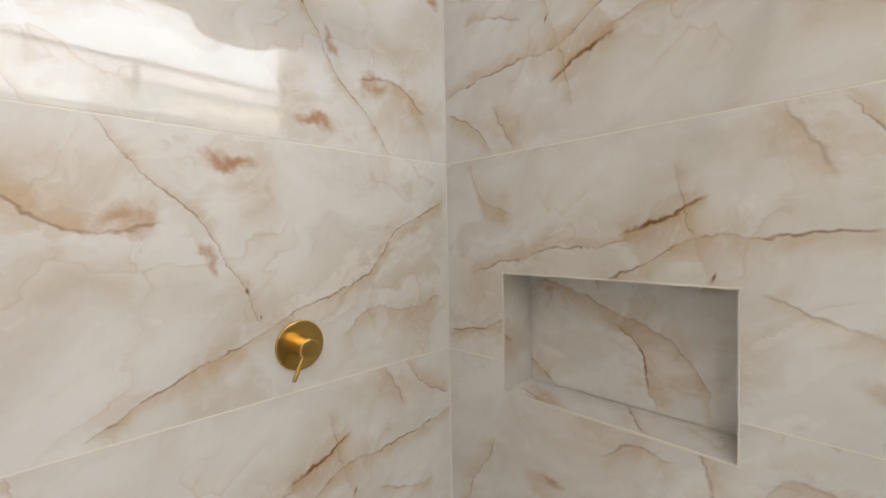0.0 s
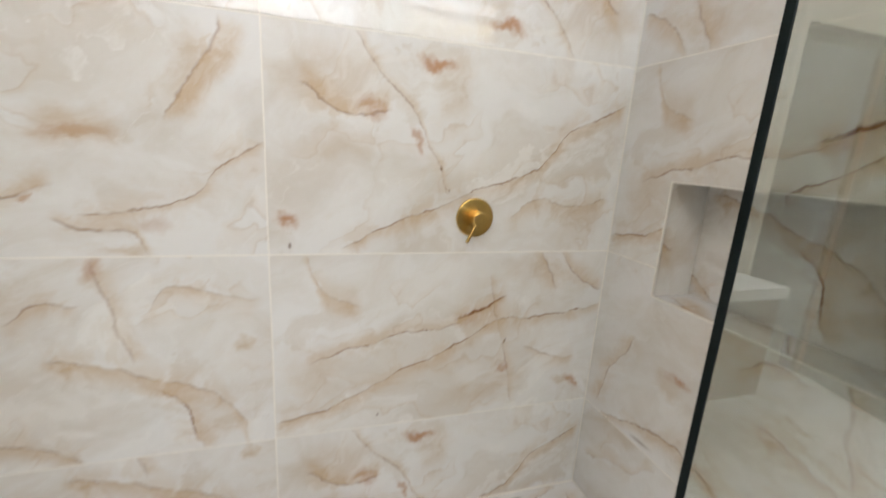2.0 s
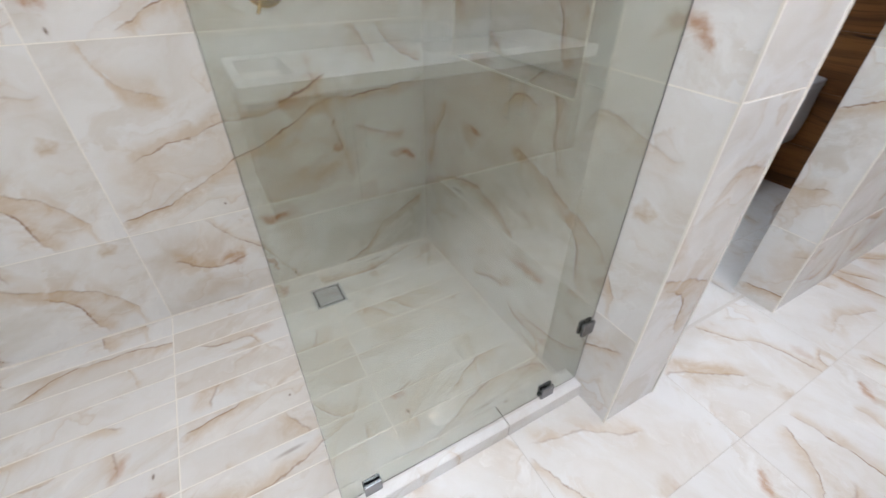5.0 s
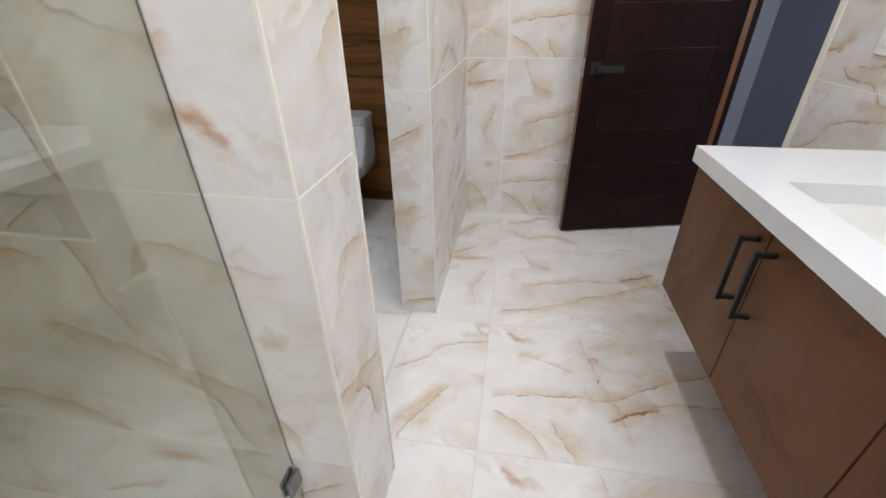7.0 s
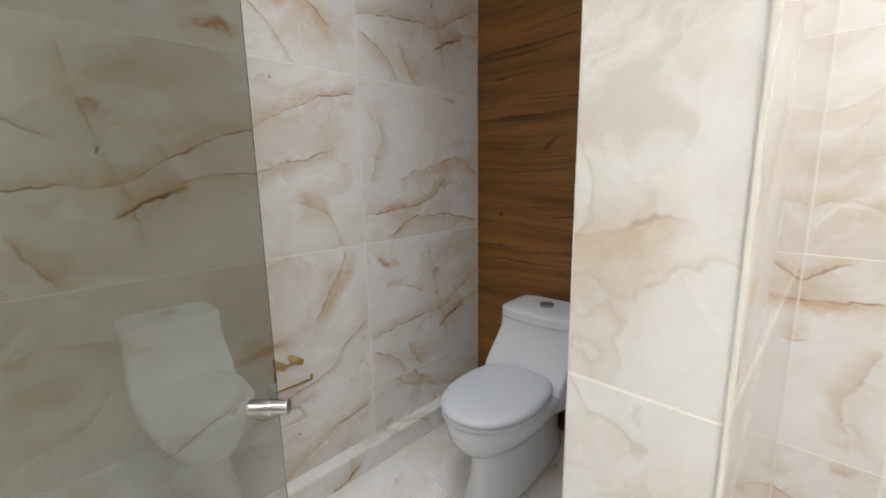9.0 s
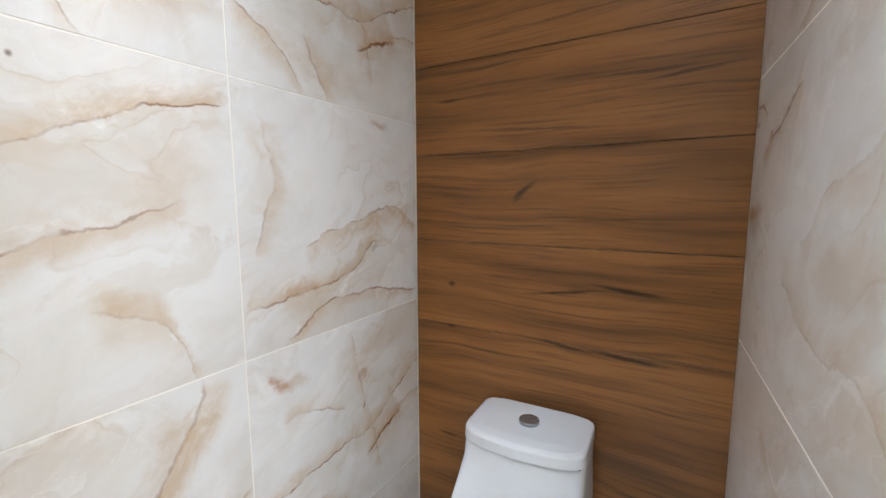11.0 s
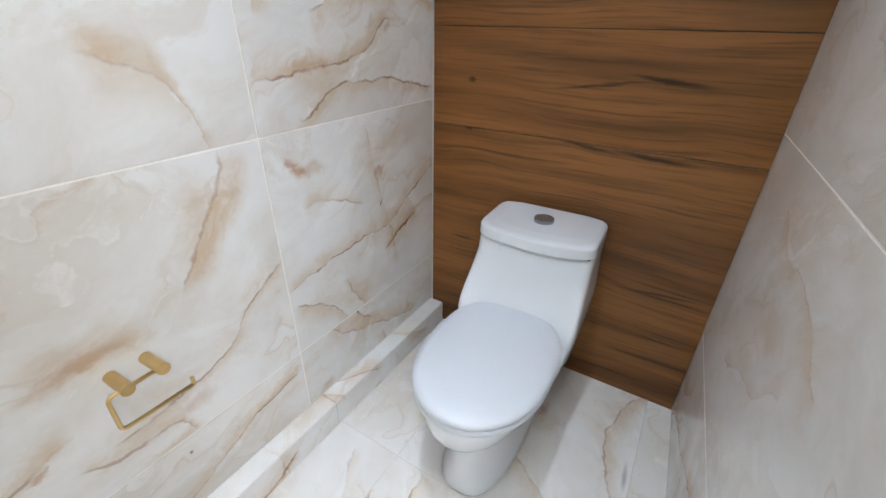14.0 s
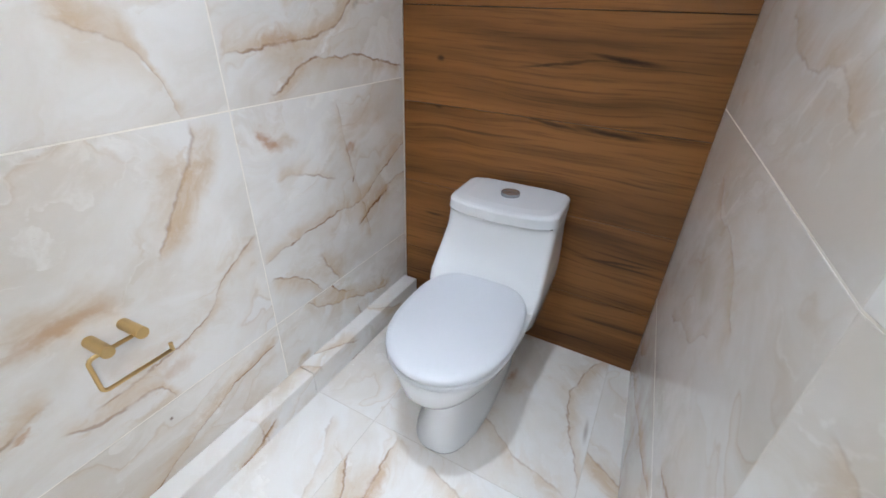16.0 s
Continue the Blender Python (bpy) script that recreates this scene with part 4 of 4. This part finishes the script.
# ---- things ----
def door_leaf():
    """An open flush door, local x along its width from the hinge, y its thickness."""
    w, h, t = 0.778, 2.05, 0.04
    hinge, free = Vector((3.262, -1.252, 0.0)), Vector((3.072, -0.497, 0.0))
    a = math.degrees(math.atan2(free.y - hinge.y, free.x - hinge.x))
    root = thing("door_1", "dark wenge interior door standing open, with fine grooves", "door", m=pose(*hinge, 0, 0, a))
    m = root.matrix_world
    rows = [0.012 + 0.2035 * k for k in range(11)]
    rows[-1] = h
    bm = bmesh.new()
    box(0.0, w, -t + 0.003, -0.003, 0.012, h, bm=bm)
    part("core", bm, DOOR_EDGE, root, "reddish-brown door edge", m=m)
    for z0, z1 in zip(rows, rows[1:]):
        part("panel", box(0.10, w - 0.10, -0.006, 0.0005, z0 + 0.0012, z1 - 0.0012, 0.0012, 1), DOOR_WOOD, root, m=m)
    for x0, x1 in ((0.0, 0.0988), (w - 0.0988, w)):
        part("stile", box(x0, x1, -0.006, 0.0005, 0.012, h, 0.001, 1), DOOR_WOOD, root, m=m)
    part("back_panel", box(0.0, w, -t - 0.0005, -t + 0.005, 0.012, h, 0.001, 1), DOOR_WOOD, root, m=m)
    hw = part("door_handle", box(w - 0.085, w - 0.025, 0.0005, 0.011, 0.915, 0.975, 0.003, 2), BLACK, root, "matt black square door handle", m=m)
    part("latch", box(w, w + 0.016, -0.026, -0.012, 0.930, 0.960, 0.003, 2), CHROME, root, "polished steel door latch", m=m)
    bm = rod((w - 0.055, 0.010, 0.945), (w - 0.055, 0.052, 0.945), 0.009)
    part("lever_neck", bm, BLACK, hw, m=m)
    part("lever", box(w - 0.185, w - 0.043, 0.042, 0.056, 0.927, 0.962, 0.003, 2), BLACK, hw, m=m)
    part("latch_plate", box(w - 0.001, w + 0.002, -0.032, -0.010, 0.90, 0.99, 0.001, 1), STEEL, root, m=m)


door_leaf()


def pane_part(name, x0, x1, y0, y1, z0, z1, parent, free=EDGE, m=None):
    """A glass slab; its narrow sides show the dark cut edge."""
    bm = box(x0, x1, y0, y1, z0, z1, 0.0008, 1)
    bm.normal_update()
    d = (x1 - x0, y1 - y0, z1 - z0)
    thin = d.index(min(d))
    bm2 = bm
    for f in bm2.faces:
        f.material_index = 0 if abs(f.normal[thin]) > 0.9 else 1
    ob = part(name, bm2, [GLASS, free], parent, m=m)
    ob.visible_shadow = False
    return ob


def clip(parent, x, y, z, along, m=None):
    """A small square glass clamp; along says which way its foot points."""
    s = 0.024
    if along == "z":
        bm = box(x - s, x + s, y - 0.015, y - 0.0055, z, z + 0.045, 0.002, 2)
        box(x - s, x + s, y + 0.0055, y + 0.015, z, z + 0.045, 0.002, 2, bm=bm)
    else:
        d = 0.045 if along == "x" else -0.045
        x0, x1 = sorted((x, x + d))
        bm = box(x0, x1, y - 0.015, y - 0.0055, z - s, z + s, 0.002, 2)
        box(x0, x1, y + 0.0055, y + 0.015, z - s, z + s, 0.002, 2, bm=bm)
    return part("clip", bm, CLAMP, parent, "brushed steel glass clamp", m=m)


GY = 0.272
GLASS_TOP = 2.06


def fixed_panel(x0, x1, wall):
    p = thing("shower_screen", "fixed frameless greenish glass shower panel on the curb", "shower glass", "shower glass panels", m=pose((x0 + x1) / 2, GY, CZ))
    m = Matrix.Identity(4)
    pane_part("pane", x0, x1, GY - 0.0036, GY + 0.0036, CZ + 0.003, GLASS_TOP, p, m=m)
    for x in (x0 + 0.08, x1 - 0.13) if wall == "R" else (x0 + 0.13, x1 - 0.088):
        clip(p, x, GY, CZ, "z", m)
    for z in (0.312, 1.905):
        clip(p, x1 if wall == "R" else x0, GY, z, "-x" if wall == "R" else "x", m)
    return p


fixed_panel(0.398, SH_R - 0.002, "R")
left_panel = fixed_panel(SH_L + 0.002, -0.384, "L")


def shower_door():
    """Hinged on the left panel, standing open into the room."""
    x = -0.358
    p = thing("shower_door", "frameless glass shower door swung open towards the room", "shower door", m=pose(x, GY, CZ))
    m = pose(x, GY - 0.008, 0, 0, 0, -90.0)
    pane_part("pane", 0.002, 0.70, -0.0036, 0.0036, CZ + 0.012, GLASS_TOP, p, EDGE_PALE, m)
    for z in (0.335, 1.80):
        h = part("hinge", box(0.0, 0.055, -0.013, -0.0055, z - 0.045, z + 0.045, 0.002, 2), CLAMP, p, "brushed steel glass hinge", m=m)
        part("hinge_plate", box(0.0, 0.055, 0.0055, 0.013, z - 0.045, z + 0.045, 0.002, 2), CLAMP, h, m=m)
        part("hinge_plate", box(x - 0.090, x - 0.027, GY - 0.014, GY - 0.0055, z - 0.045, z + 0.045, 0.002, 2), CLAMP, h, m=Matrix.Identity(4))
        part("hinge_plate", box(x - 0.090, x - 0.027, GY + 0.0055, GY + 0.014, z - 0.045, z + 0.045, 0.002, 2), CLAMP, h, m=Matrix.Identity(4))
        part("hinge_pin", rod((x - 0.018, GY - 0.009, z - 0.045), (x - 0.018, GY - 0.009, z + 0.045), 0.010), STEEL, h, m=Matrix.Identity(4))


shower_door()


def header_bar():
    p = thing("header_bar", "slim steel header bar across the top of the shower glass", "shower rail", m=pose(0, GY, 2.13))
    m = Matrix.Identity(4)
    part("bar", rod((SH_L, GY, 2.13), (SH_R, GY, 2.13), 0.0095), STEEL, p, smooth=True, m=m)
    for x, d in ((SH_L, 1), (SH_R, -1)):
        part("flange", rod((x, GY, 2.13), (x + d * 0.018, GY, 2.13), 0.022, 24, bevel=0.002), STEEL, p, m=m)
    for x in (-0.95, -0.45, 0.48, 0.95):
        b = box(x - 0.014, x + 0.014, GY - 0.014, GY + 0.014, 2.035, 2.145, 0.002, 2)
        part("clamp", b, STEEL, p, m=m)


header_bar()


def shower_head(x):
    p = thing("rain_shower", "round brushed gold rain shower head on a wall arm", "shower head", m=pose(x, SH_N, 2.215))
    m = Matrix.Identity(4)
    z = 2.052
    part("flange", rod((x, SH_N, 2.215), (x, SH_N - 0.014, 2.215), 0.030, 32, bevel=0.004), GOLD, p, smooth=False, m=m)
    pts = [Vector((x, SH_N - 0.01, 2.215)), Vector((x, SH_N - 0.20, 2.205))] + arc((x, 1.05, 2.150), -Y, Z, 0.05, 90, 0, 10)
    pts += [Vector((x, 1.0, z + 0.06))]
    part("arm", tube(pts, 0.011, 16), GOLD, p, smooth=True, m=m)
    part("swivel", rod((x, 1.0, z + 0.006), (x, 1.0, z + 0.062), 0.021, 24, 0.015, 0.003), GOLD, p, m=m)
    disc = part("head_disc", rod((x, 1.0, z - 0.006), (x, 1.0, z + 0.007), 0.139, 72, bevel=0.003), GOLD_HEAD, p, m=m)
    bm = bmesh.new()
    for k in range(1, 8):
        for i in range(6 * k):
            a = 2 * math.pi * i / (6 * k)
            r = 0.0178 * k
            rod((x + r * math.cos(a), 1.0 + r * math.sin(a), z - 0.0058), (x + r * math.cos(a), 1.0 + r * math.sin(a), z - 0.0085), 0.0026, 6, bm=bm)
    tagged(part("nozzle_field", bm, RUBBER, disc, "small dark rubber nozzles", m=m), kind="stuff")


shower_head(0.656)


def valve(x, z, turn):
    p = thing("shower_valve", "round brushed gold shower mixer with a slim lever", "shower valve", "shower valves", m=pose(x, SH_N, z))
    m = Matrix.Identity(4)
    part("plate", rod((x, SH_N, z), (x, SH_N - 0.009, z), 0.065, 56, bevel=0.003), GOLD, p, m=m)
    part("knob", rod((x, SH_N - 0.009, z), (x, SH_N - 0.062, z), 0.026, 40, bevel=0.003), GOLD, p, m=m)
    a = radians(turn)
    d = Vector((math.sin(a), 0, -math.cos(a)))
    c = Vector((x, SH_N - 0.045, z))
    part("lever", rod(c + d * 0.02, c + d * 0.085 + Vector((0, -0.006, 0)), 0.0055, 14, bevel=0.001), GOLD, p, m=m)


valve(0.645, 1.115, -28)
valve(-0.672, 1.125, -8)


def drain(x, y):
    p = thing("floor_drain", "square brushed steel shower floor drain", "drain", "shower drains", m=pose(x, y, -0.03))
    m = pose(x, y, -0.03)
    s = 0.065
    bm = bmesh.new()
    for a, b, c, d in ((-s, s, -s, -s + 0.008), (-s, s, s - 0.008, s), (-s, -s + 0.008, -s + 0.008, s - 0.008), (s - 0.008, s, -s + 0.008, s - 0.008)):
        box(a, b, c, d, 0.0, 0.004, 0.0008, 1, bm=bm)
    part("rim", bm, GRATE, p, m=m)
    part("gap", box(-s + 0.006, s - 0.006, -s + 0.006, s - 0.006, 0.0003, 0.0012), DARK, p, m=m)
    part("cover", box(-s + 0.015, s - 0.015, -s + 0.015, s - 0.015, 0.001, 0.0042, 0.0008, 1), GRATE, p, m=m)


drain(0.612, 1.157)
drain(-0.598, 1.157)


def toilet():
    """Local x runs from the nose (0) to the wall (0.75), y across, z up."""
    turn = 2.2
    root = thing("toilet", "white glazed one-piece toilet with its lid closed", "toilet", m=pose(3.402, 0.950, 0, 0, 0, turn))
    m = root.matrix_world @ pose(-0.745, 0, 0)
    body = []
    for z, a, b, h, e in ((0.0, 0.108, 0.70, 0.106, 2.9), (0.012, 0.104, 0.705, 0.110, 2.9), (0.03, 0.113, 0.70, 0.103, 2.8), (0.10, 0.124, 0.69, 0.093, 2.6), (0.17, 0.126, 0.69, 0.092, 2.5),
                          (0.205, 0.112, 0.69, 0.098, 2.4), (0.235, 0.078, 0.70, 0.120, 2.3), (0.265, 0.046, 0.71, 0.143, 2.3), (0.30, 0.024, 0.72, 0.162, 2.2), (0.335, 0.014, 0.73, 0.171, 2.2),
                          (0.362, 0.011, 0.735, 0.175, 2.2), (0.370, 0.017, 0.735, 0.170, 2.2)):
        body.append(oval(z, a, b, h, e - 0.15, 2.9, 64))
    part("bowl", loft(body), CERAMIC, root, smooth=True, m=m)
    tank = []
    for z, a, b, h, ef, wing in ((0.30, 0.36, 0.735, 0.178, 3.2, 0.02), (0.36, 0.39, 0.737, 0.184, 3.4, 0.05), (0.385, 0.425, 0.738, 0.185, 3.6, 0.085), (0.415, 0.462, 0.739, 0.185, 4.0, 0.095), (0.455, 0.495, 0.74, 0.183, 4.4, 0.08),
                           (0.50, 0.518, 0.741, 0.180, 4.6, 0.055), (0.545, 0.532, 0.742, 0.178, 5.6, 0.020), (0.588, 0.536, 0.742, 0.178, 7.0, 0.004), (0.597, 0.537, 0.742, 0.177, 7.2, 0.0)):
        ring = oval(z, a, b, h, ef, 9.0, 80)
        bow = 0.030 * min(1.0, max(0.0, (z - 0.40) / 0.15))
        ring = [Vector((p.x - (bow * (1 - (p.y / h) ** 2) + wing * abs(p.y / h) ** 5 if p.x < (a + b) / 2 else 0.0), p.y, p.z)) for p in ring]
        tank.append(ring)
    part("tank", loft(tank), CERAMIC, root, smooth=True, m=m)
    lid = []
    for z, k, kx in ((0.5992, 0.0, 0.0), (0.6012, 0.003, 0.003), (0.630, 0.0015, 0.0015), (0.636, -0.002, -0.002), (0.640, -0.012, -0.012), (0.643, -0.045, -0.045)):
        ring = oval(z, 0.535 - kx, 0.744, 0.177 + k, 7.5, 12.0, 80)
        ring = [Vector((p.x - (0.033 * (1 - (p.y / 0.182) ** 2) if p.x < 0.62 else 0.0), p.y, p.z)) for p in ring]
        lid.append(ring)
    part("tank_lid", loft(lid), CERAMIC, root, smooth=False, m=m)
    part("seam", box(0.540, 0.738, -0.168, 0.168, 0.5965, 0.5995), DARK, root, "dark seam under the tank lid", m=m)
    ring = [oval(z, a, b, h, 2.1, 3.0, 64) for z, a, b, h in ((0.371, 0.015, 0.475, 0.169), (0.373, 0.012, 0.478, 0.173), (0.386, 0.012, 0.478, 0.173), (0.388, 0.015, 0.475, 0.170))]
    part("seat_ring", loft(ring), SEAT, root, smooth=True, m=m)
    cover = [oval(z, a, b, h, 2.1, 3.0, 64) for z, a, b, h in ((0.390, 0.017, 0.474, 0.168), (0.392, 0.011, 0.478, 0.173), (0.402, 0.009, 0.479, 0.174), (0.410, 0.014, 0.476, 0.169), (0.416, 0.028, 0.466, 0.156), (0.420, 0.07, 0.44, 0.125), (0.4225, 0.13, 0.40, 0.075))]
    part("seat_lid", loft(cover), SEAT, root, "white plastic toilet lid with dusty marks", smooth=True, m=m)
    for y in (-0.075, 0.075):
        part("lid_hinge", rod((0.462, y - 0.02, 0.398), (0.462, y + 0.02, 0.398), 0.010, 16), SEAT, root, m=m)
    b = part("flush_button", rod((0.635, 0.0, 0.640), (0.635, 0.0, 0.654), 0.031, 36, bevel=0.003), BUTTON, root, "round chrome flush button", m=m)
    part("button_split", box(0.6345, 0.6355, -0.024, 0.024, 0.6538, 0.6546), DARK, b, m=m)
    part("badge", box(0.566, 0.569, -0.014, 0.014, 0.6425, 0.6436), STEEL, root, "tiny grey maker's bar", m=m)


toilet()


def paper_holder():
    p = thing("toilet_paper_holder", "empty satin brass toilet paper holder", "paper holder", m=pose(2.325, TO_N, 0.575))
    m = Matrix.Identity(4)
    y = TO_N - 0.070
    for x in (2.296, 2.358):
        part("post", rod((x, TO_N, 0.575), (x, y - 0.004, 0.583), 0.0125, 28, bevel=0.0012), BRASS, p, m=m)
    pts = [Vector((2.358, y + 0.012, 0.578)), Vector((2.285, y + 0.012, 0.578))]
    pts += arc((2.278, y + 0.012, 0.566), X, Z, 0.012, 90, 180, 6) + arc((2.278, y + 0.012, 0.508), X, Z, 0.012, 180, 270, 6)
    pts += [Vector((2.405, y + 0.012, 0.496))]
    part("bar", tube(pts, 0.0042, 12), BRASS, p, smooth=True, m=m)
    part("stop", rod((2.402, y + 0.012, 0.496), (2.402, y + 0.012, 0.514), 0.0042, 12), BRASS, p, m=m)


paper_holder()


def toilet_door():
    """Frameless glass door, standing open into the toilet room."""
    hinge, free = Vector((1.432, 0.250, 0)), Vector((2.070, 0.885, 0))
    a = math.degrees(math.atan2(free.y - hinge.y, free.x - hinge.x))
    w = (free - hinge).length
    p = thing("glass_door", "frameless greenish glass toilet door standing open", "glass door", m=pose(*hinge, 0, 0, a))
    m = p.matrix_world
    pane_part("pane", 0.0, w, -0.004, 0.004, 0.012, 2.10, p, EDGE_PALE, m)
    k = part("knob", rod((w - 0.045, -0.0055, 0.765), (w - 0.045, -0.042, 0.765), 0.0155, 28, bevel=0.002), CHROME, p, "polished chrome knob", m=m)
    part("knob_back", rod((w - 0.045, 0.0055, 0.765), (w - 0.045, 0.042, 0.765), 0.0155, 28, bevel=0.002), CHROME, k, m=m)
    part("knob_collar", rod((w - 0.045, -0.007, 0.765), (w - 0.045, 0.007, 0.765), 0.019, 28), CHROME, k, m=m)
    for z in (0.30, 1.80):
        h = part("hinge", box(0.0, 0.055, -0.013, 0.013, z - 0.045, z + 0.045, 0.002, 2), CLAMP, p, "brushed steel glass hinge", m=m)
        part("hinge_plate", box(PART_E, PART_E + 0.012, hinge.y - 0.03, hinge.y + 0.03, z - 0.045, z + 0.045, 0.002, 2), CLAMP, h, m=Matrix.Identity(4))


toilet_door()

# vanity
VX0, VX1, VF = 0.488, 2.118, -0.742
SINKS = [(1.31, 1.81), (0.520, 0.700)]


def vanity():
    front = -0.760
    edges = [2.106, 1.638, 1.222, 0.862, 0.500]
    for i in range(0, 4, 2):
        x1, x0 = edges[i], edges[i + 2]
        c = thing("vanity_cabinet", "wall-hung walnut-brown vanity cabinet with black bar handles", "vanity cabinet", "vanity cabinets", m=pose((x0 + x1) / 2, SOUTH, 0.305))
        m = Matrix.Identity(4)
        part("body", box(x0 + 0.0005, x1 - 0.0005, SOUTH + 0.001, front - 0.020, 0.305, 0.64, 0.001, 1), CABINET, c, m=m)
        for a, b in ((x0 + 0.0005, x0 + 0.018), (x1 - 0.018, x1 - 0.0005)):
            part("side_panel", box(a, b, SOUTH + 0.001, front - 0.020, 0.6402, 0.784), CABINET, c, m=m)
        doors = [(edges[i + 1], x1), (x0, edges[i + 1])]
        for j, (a, b) in enumerate(doors):
            d = part("door", box(a + 0.0018, b - 0.0018, front - 0.0195, front, 0.307, 0.774, 0.0012, 1), CABINET, c, m=m)
            hx = a + 0.040 if j == 0 else b - 0.040
            hb = part("handle", box(hx - 0.0055, hx + 0.0055, front + 0.034, front + 0.046, 0.556, 0.746, 0.001, 1), BLACK, d, "matt black bar handle", m=m)
            for z in (0.565, 0.737):
                part("post", box(hx - 0.0055, hx + 0.0055, front, front + 0.035, z - 0.0055, z + 0.0055), BLACK, hb, m=m)


vanity()


def countertop():
    c = thing("countertop", "white quartz vanity top with two undermount cut-outs", "countertop", m=pose((VX0 + VX1) / 2, SOUTH, 0.785))
    m = Matrix.Identity(4)
    y0, y1 = -1.175, -0.850
    bm = box(VX0, VX1, y1, VF, 0.785, 0.835)
    box(VX0, VX1, SOUTH + 0.001, y0, 0.785, 0.835, bm=bm)
    xs = [VX0] + [v for s in sorted(SINKS) for v in s] + [VX1]
    for a, b in zip(xs[::2], xs[1::2]):
        box(a, b, y0, y1, 0.785, 0.835, bm=bm)
    bmesh.ops.remove_doubles(bm, verts=bm.verts, dist=1e-5)
    part("slab", bm, QUARTZ, c, m=m)
    part("backsplash", box(VX0, VX1, SOUTH + 0.001, SOUTH + 0.016, 0.8355, 0.91, 0.001, 1), QUARTZ, c, m=m)
    for a, b in SINKS:
        s = thing("basin", "white ceramic rectangular undermount basin", "basin", "vanity basins", m=pose((a + b) / 2, (y0 + y1) / 2, 0.66))
        rings = []
        for z, k, r in ((0.784, -0.012, 0.05), (0.784, 0.004, 0.045), (0.74, 0.010, 0.045), (0.68, 0.022, 0.05), (0.662, 0.05, 0.05), (0.657, 0.11, 0.02)):
            ring = []
            for sx, sy, a0 in ((1, 1, 0), (-1, 1, 90), (-1, -1, 180), (1, -1, 270)):
                cx = (a + b) / 2 + sx * ((b - a) / 2 - k - r)
                cyy = (y0 + y1) / 2 + sy * ((y1 - y0) / 2 - k - r)
                ring += [Vector((cx + r * math.cos(radians(a0 + 18 * q)), cyy + r * math.sin(radians(a0 + 18 * q)), z)) for q in range(6)]
            rings.append(ring)
        bm = loft(rings, cap=False)
        bm.faces.new([v for v in bm.verts][-24:])
        part("bowl", bm, BASIN, s, smooth=True, m=m)
        part("waste", rod(((a + b) / 2, (y0 + y1) / 2, 0.657), ((a + b) / 2, (y0 + y1) / 2, 0.660), 0.022, 24), CHROME, s, m=m)


countertop()


def vanity_light(x0, x1):
    xc = (x0 + x1) / 2
    p = thing("vanity_light", "four-lamp bar light glowing warm on the wall", "wall lamp", "vanity lights", m=pose(xc, SOUTH, 2.46))
    m = Matrix.Identity(4)
    part("backplate", box(xc - 0.06, xc + 0.06, SOUTH, SOUTH + 0.02, 2.43, 2.53, 0.003, 2), BLACK, p, m=m)
    part("bar", box(x0, x1, SOUTH + 0.06, SOUTH + 0.085, 2.50, 2.52, 0.002, 1), BLACK, p, m=m)
    part("arm", rod((xc, SOUTH + 0.02, 2.51), (xc, SOUTH + 0.06, 2.51), 0.01), BLACK, p, m=m)
    for i in range(4):
        x = x0 + 0.06 + (x1 - x0 - 0.12) * i / 3
        s = part("shade", rod((x, SOUTH + 0.072, 2.445), (x, SOUTH + 0.072, 2.50), 0.034, 20, 0.022), BLACK, p, m=m)
        part("bulb", rod((x, SOUTH + 0.072, 2.400), (x, SOUTH + 0.072, 2.444), 0.036, 20, 0.033), BULB, s, m=m)


vanity_light(0.95, 1.68)
vanity_light(-0.72, -0.03)


def downlight(x, y):
    p = thing("downlight", "small round recessed ceiling downlight, lit", "downlight", "ceiling downlights", m=pose(x, y, CEIL))
    m = Matrix.Identity(4)
    ring = []
    for r, z in ((0.048, CEIL - 0.001), (0.048, CEIL - 0.005), (0.058, CEIL - 0.006), (0.062, CEIL - 0.001)):
        ring.append([Vector((x + r * math.cos(2 * math.pi * k / 40), y + r * math.sin(2 * math.pi * k / 40), z)) for k in range(40)])
    part("ring", loft(ring, cap=False), PLASTER, p, m=m)
    part("lens", rod((x, y, CEIL - 0.004), (x, y, CEIL - 0.0005), 0.047, 32), LED, p, m=m)


for dx, dy, _, _ in DOWNLIGHTS:
    downlight(dx, dy)


def switch(x, z):
    p = thing("wall_switch", "white plastic switch plate on the tiled wall", "switch", "wall switches", m=pose(x, SOUTH, z))
    m = Matrix.Identity(4)
    part("plate", box(x - 0.036, x + 0.036, SOUTH, SOUTH + 0.009, z - 0.058, z + 0.058, 0.003, 2), SWITCH, p, m=m)
    part("rocker", box(x - 0.017, x + 0.017, SOUTH + 0.0085, SOUTH + 0.013, z - 0.034, z + 0.034, 0.002, 2), SWITCH, p, m=m)


switch(2.305, 1.135)
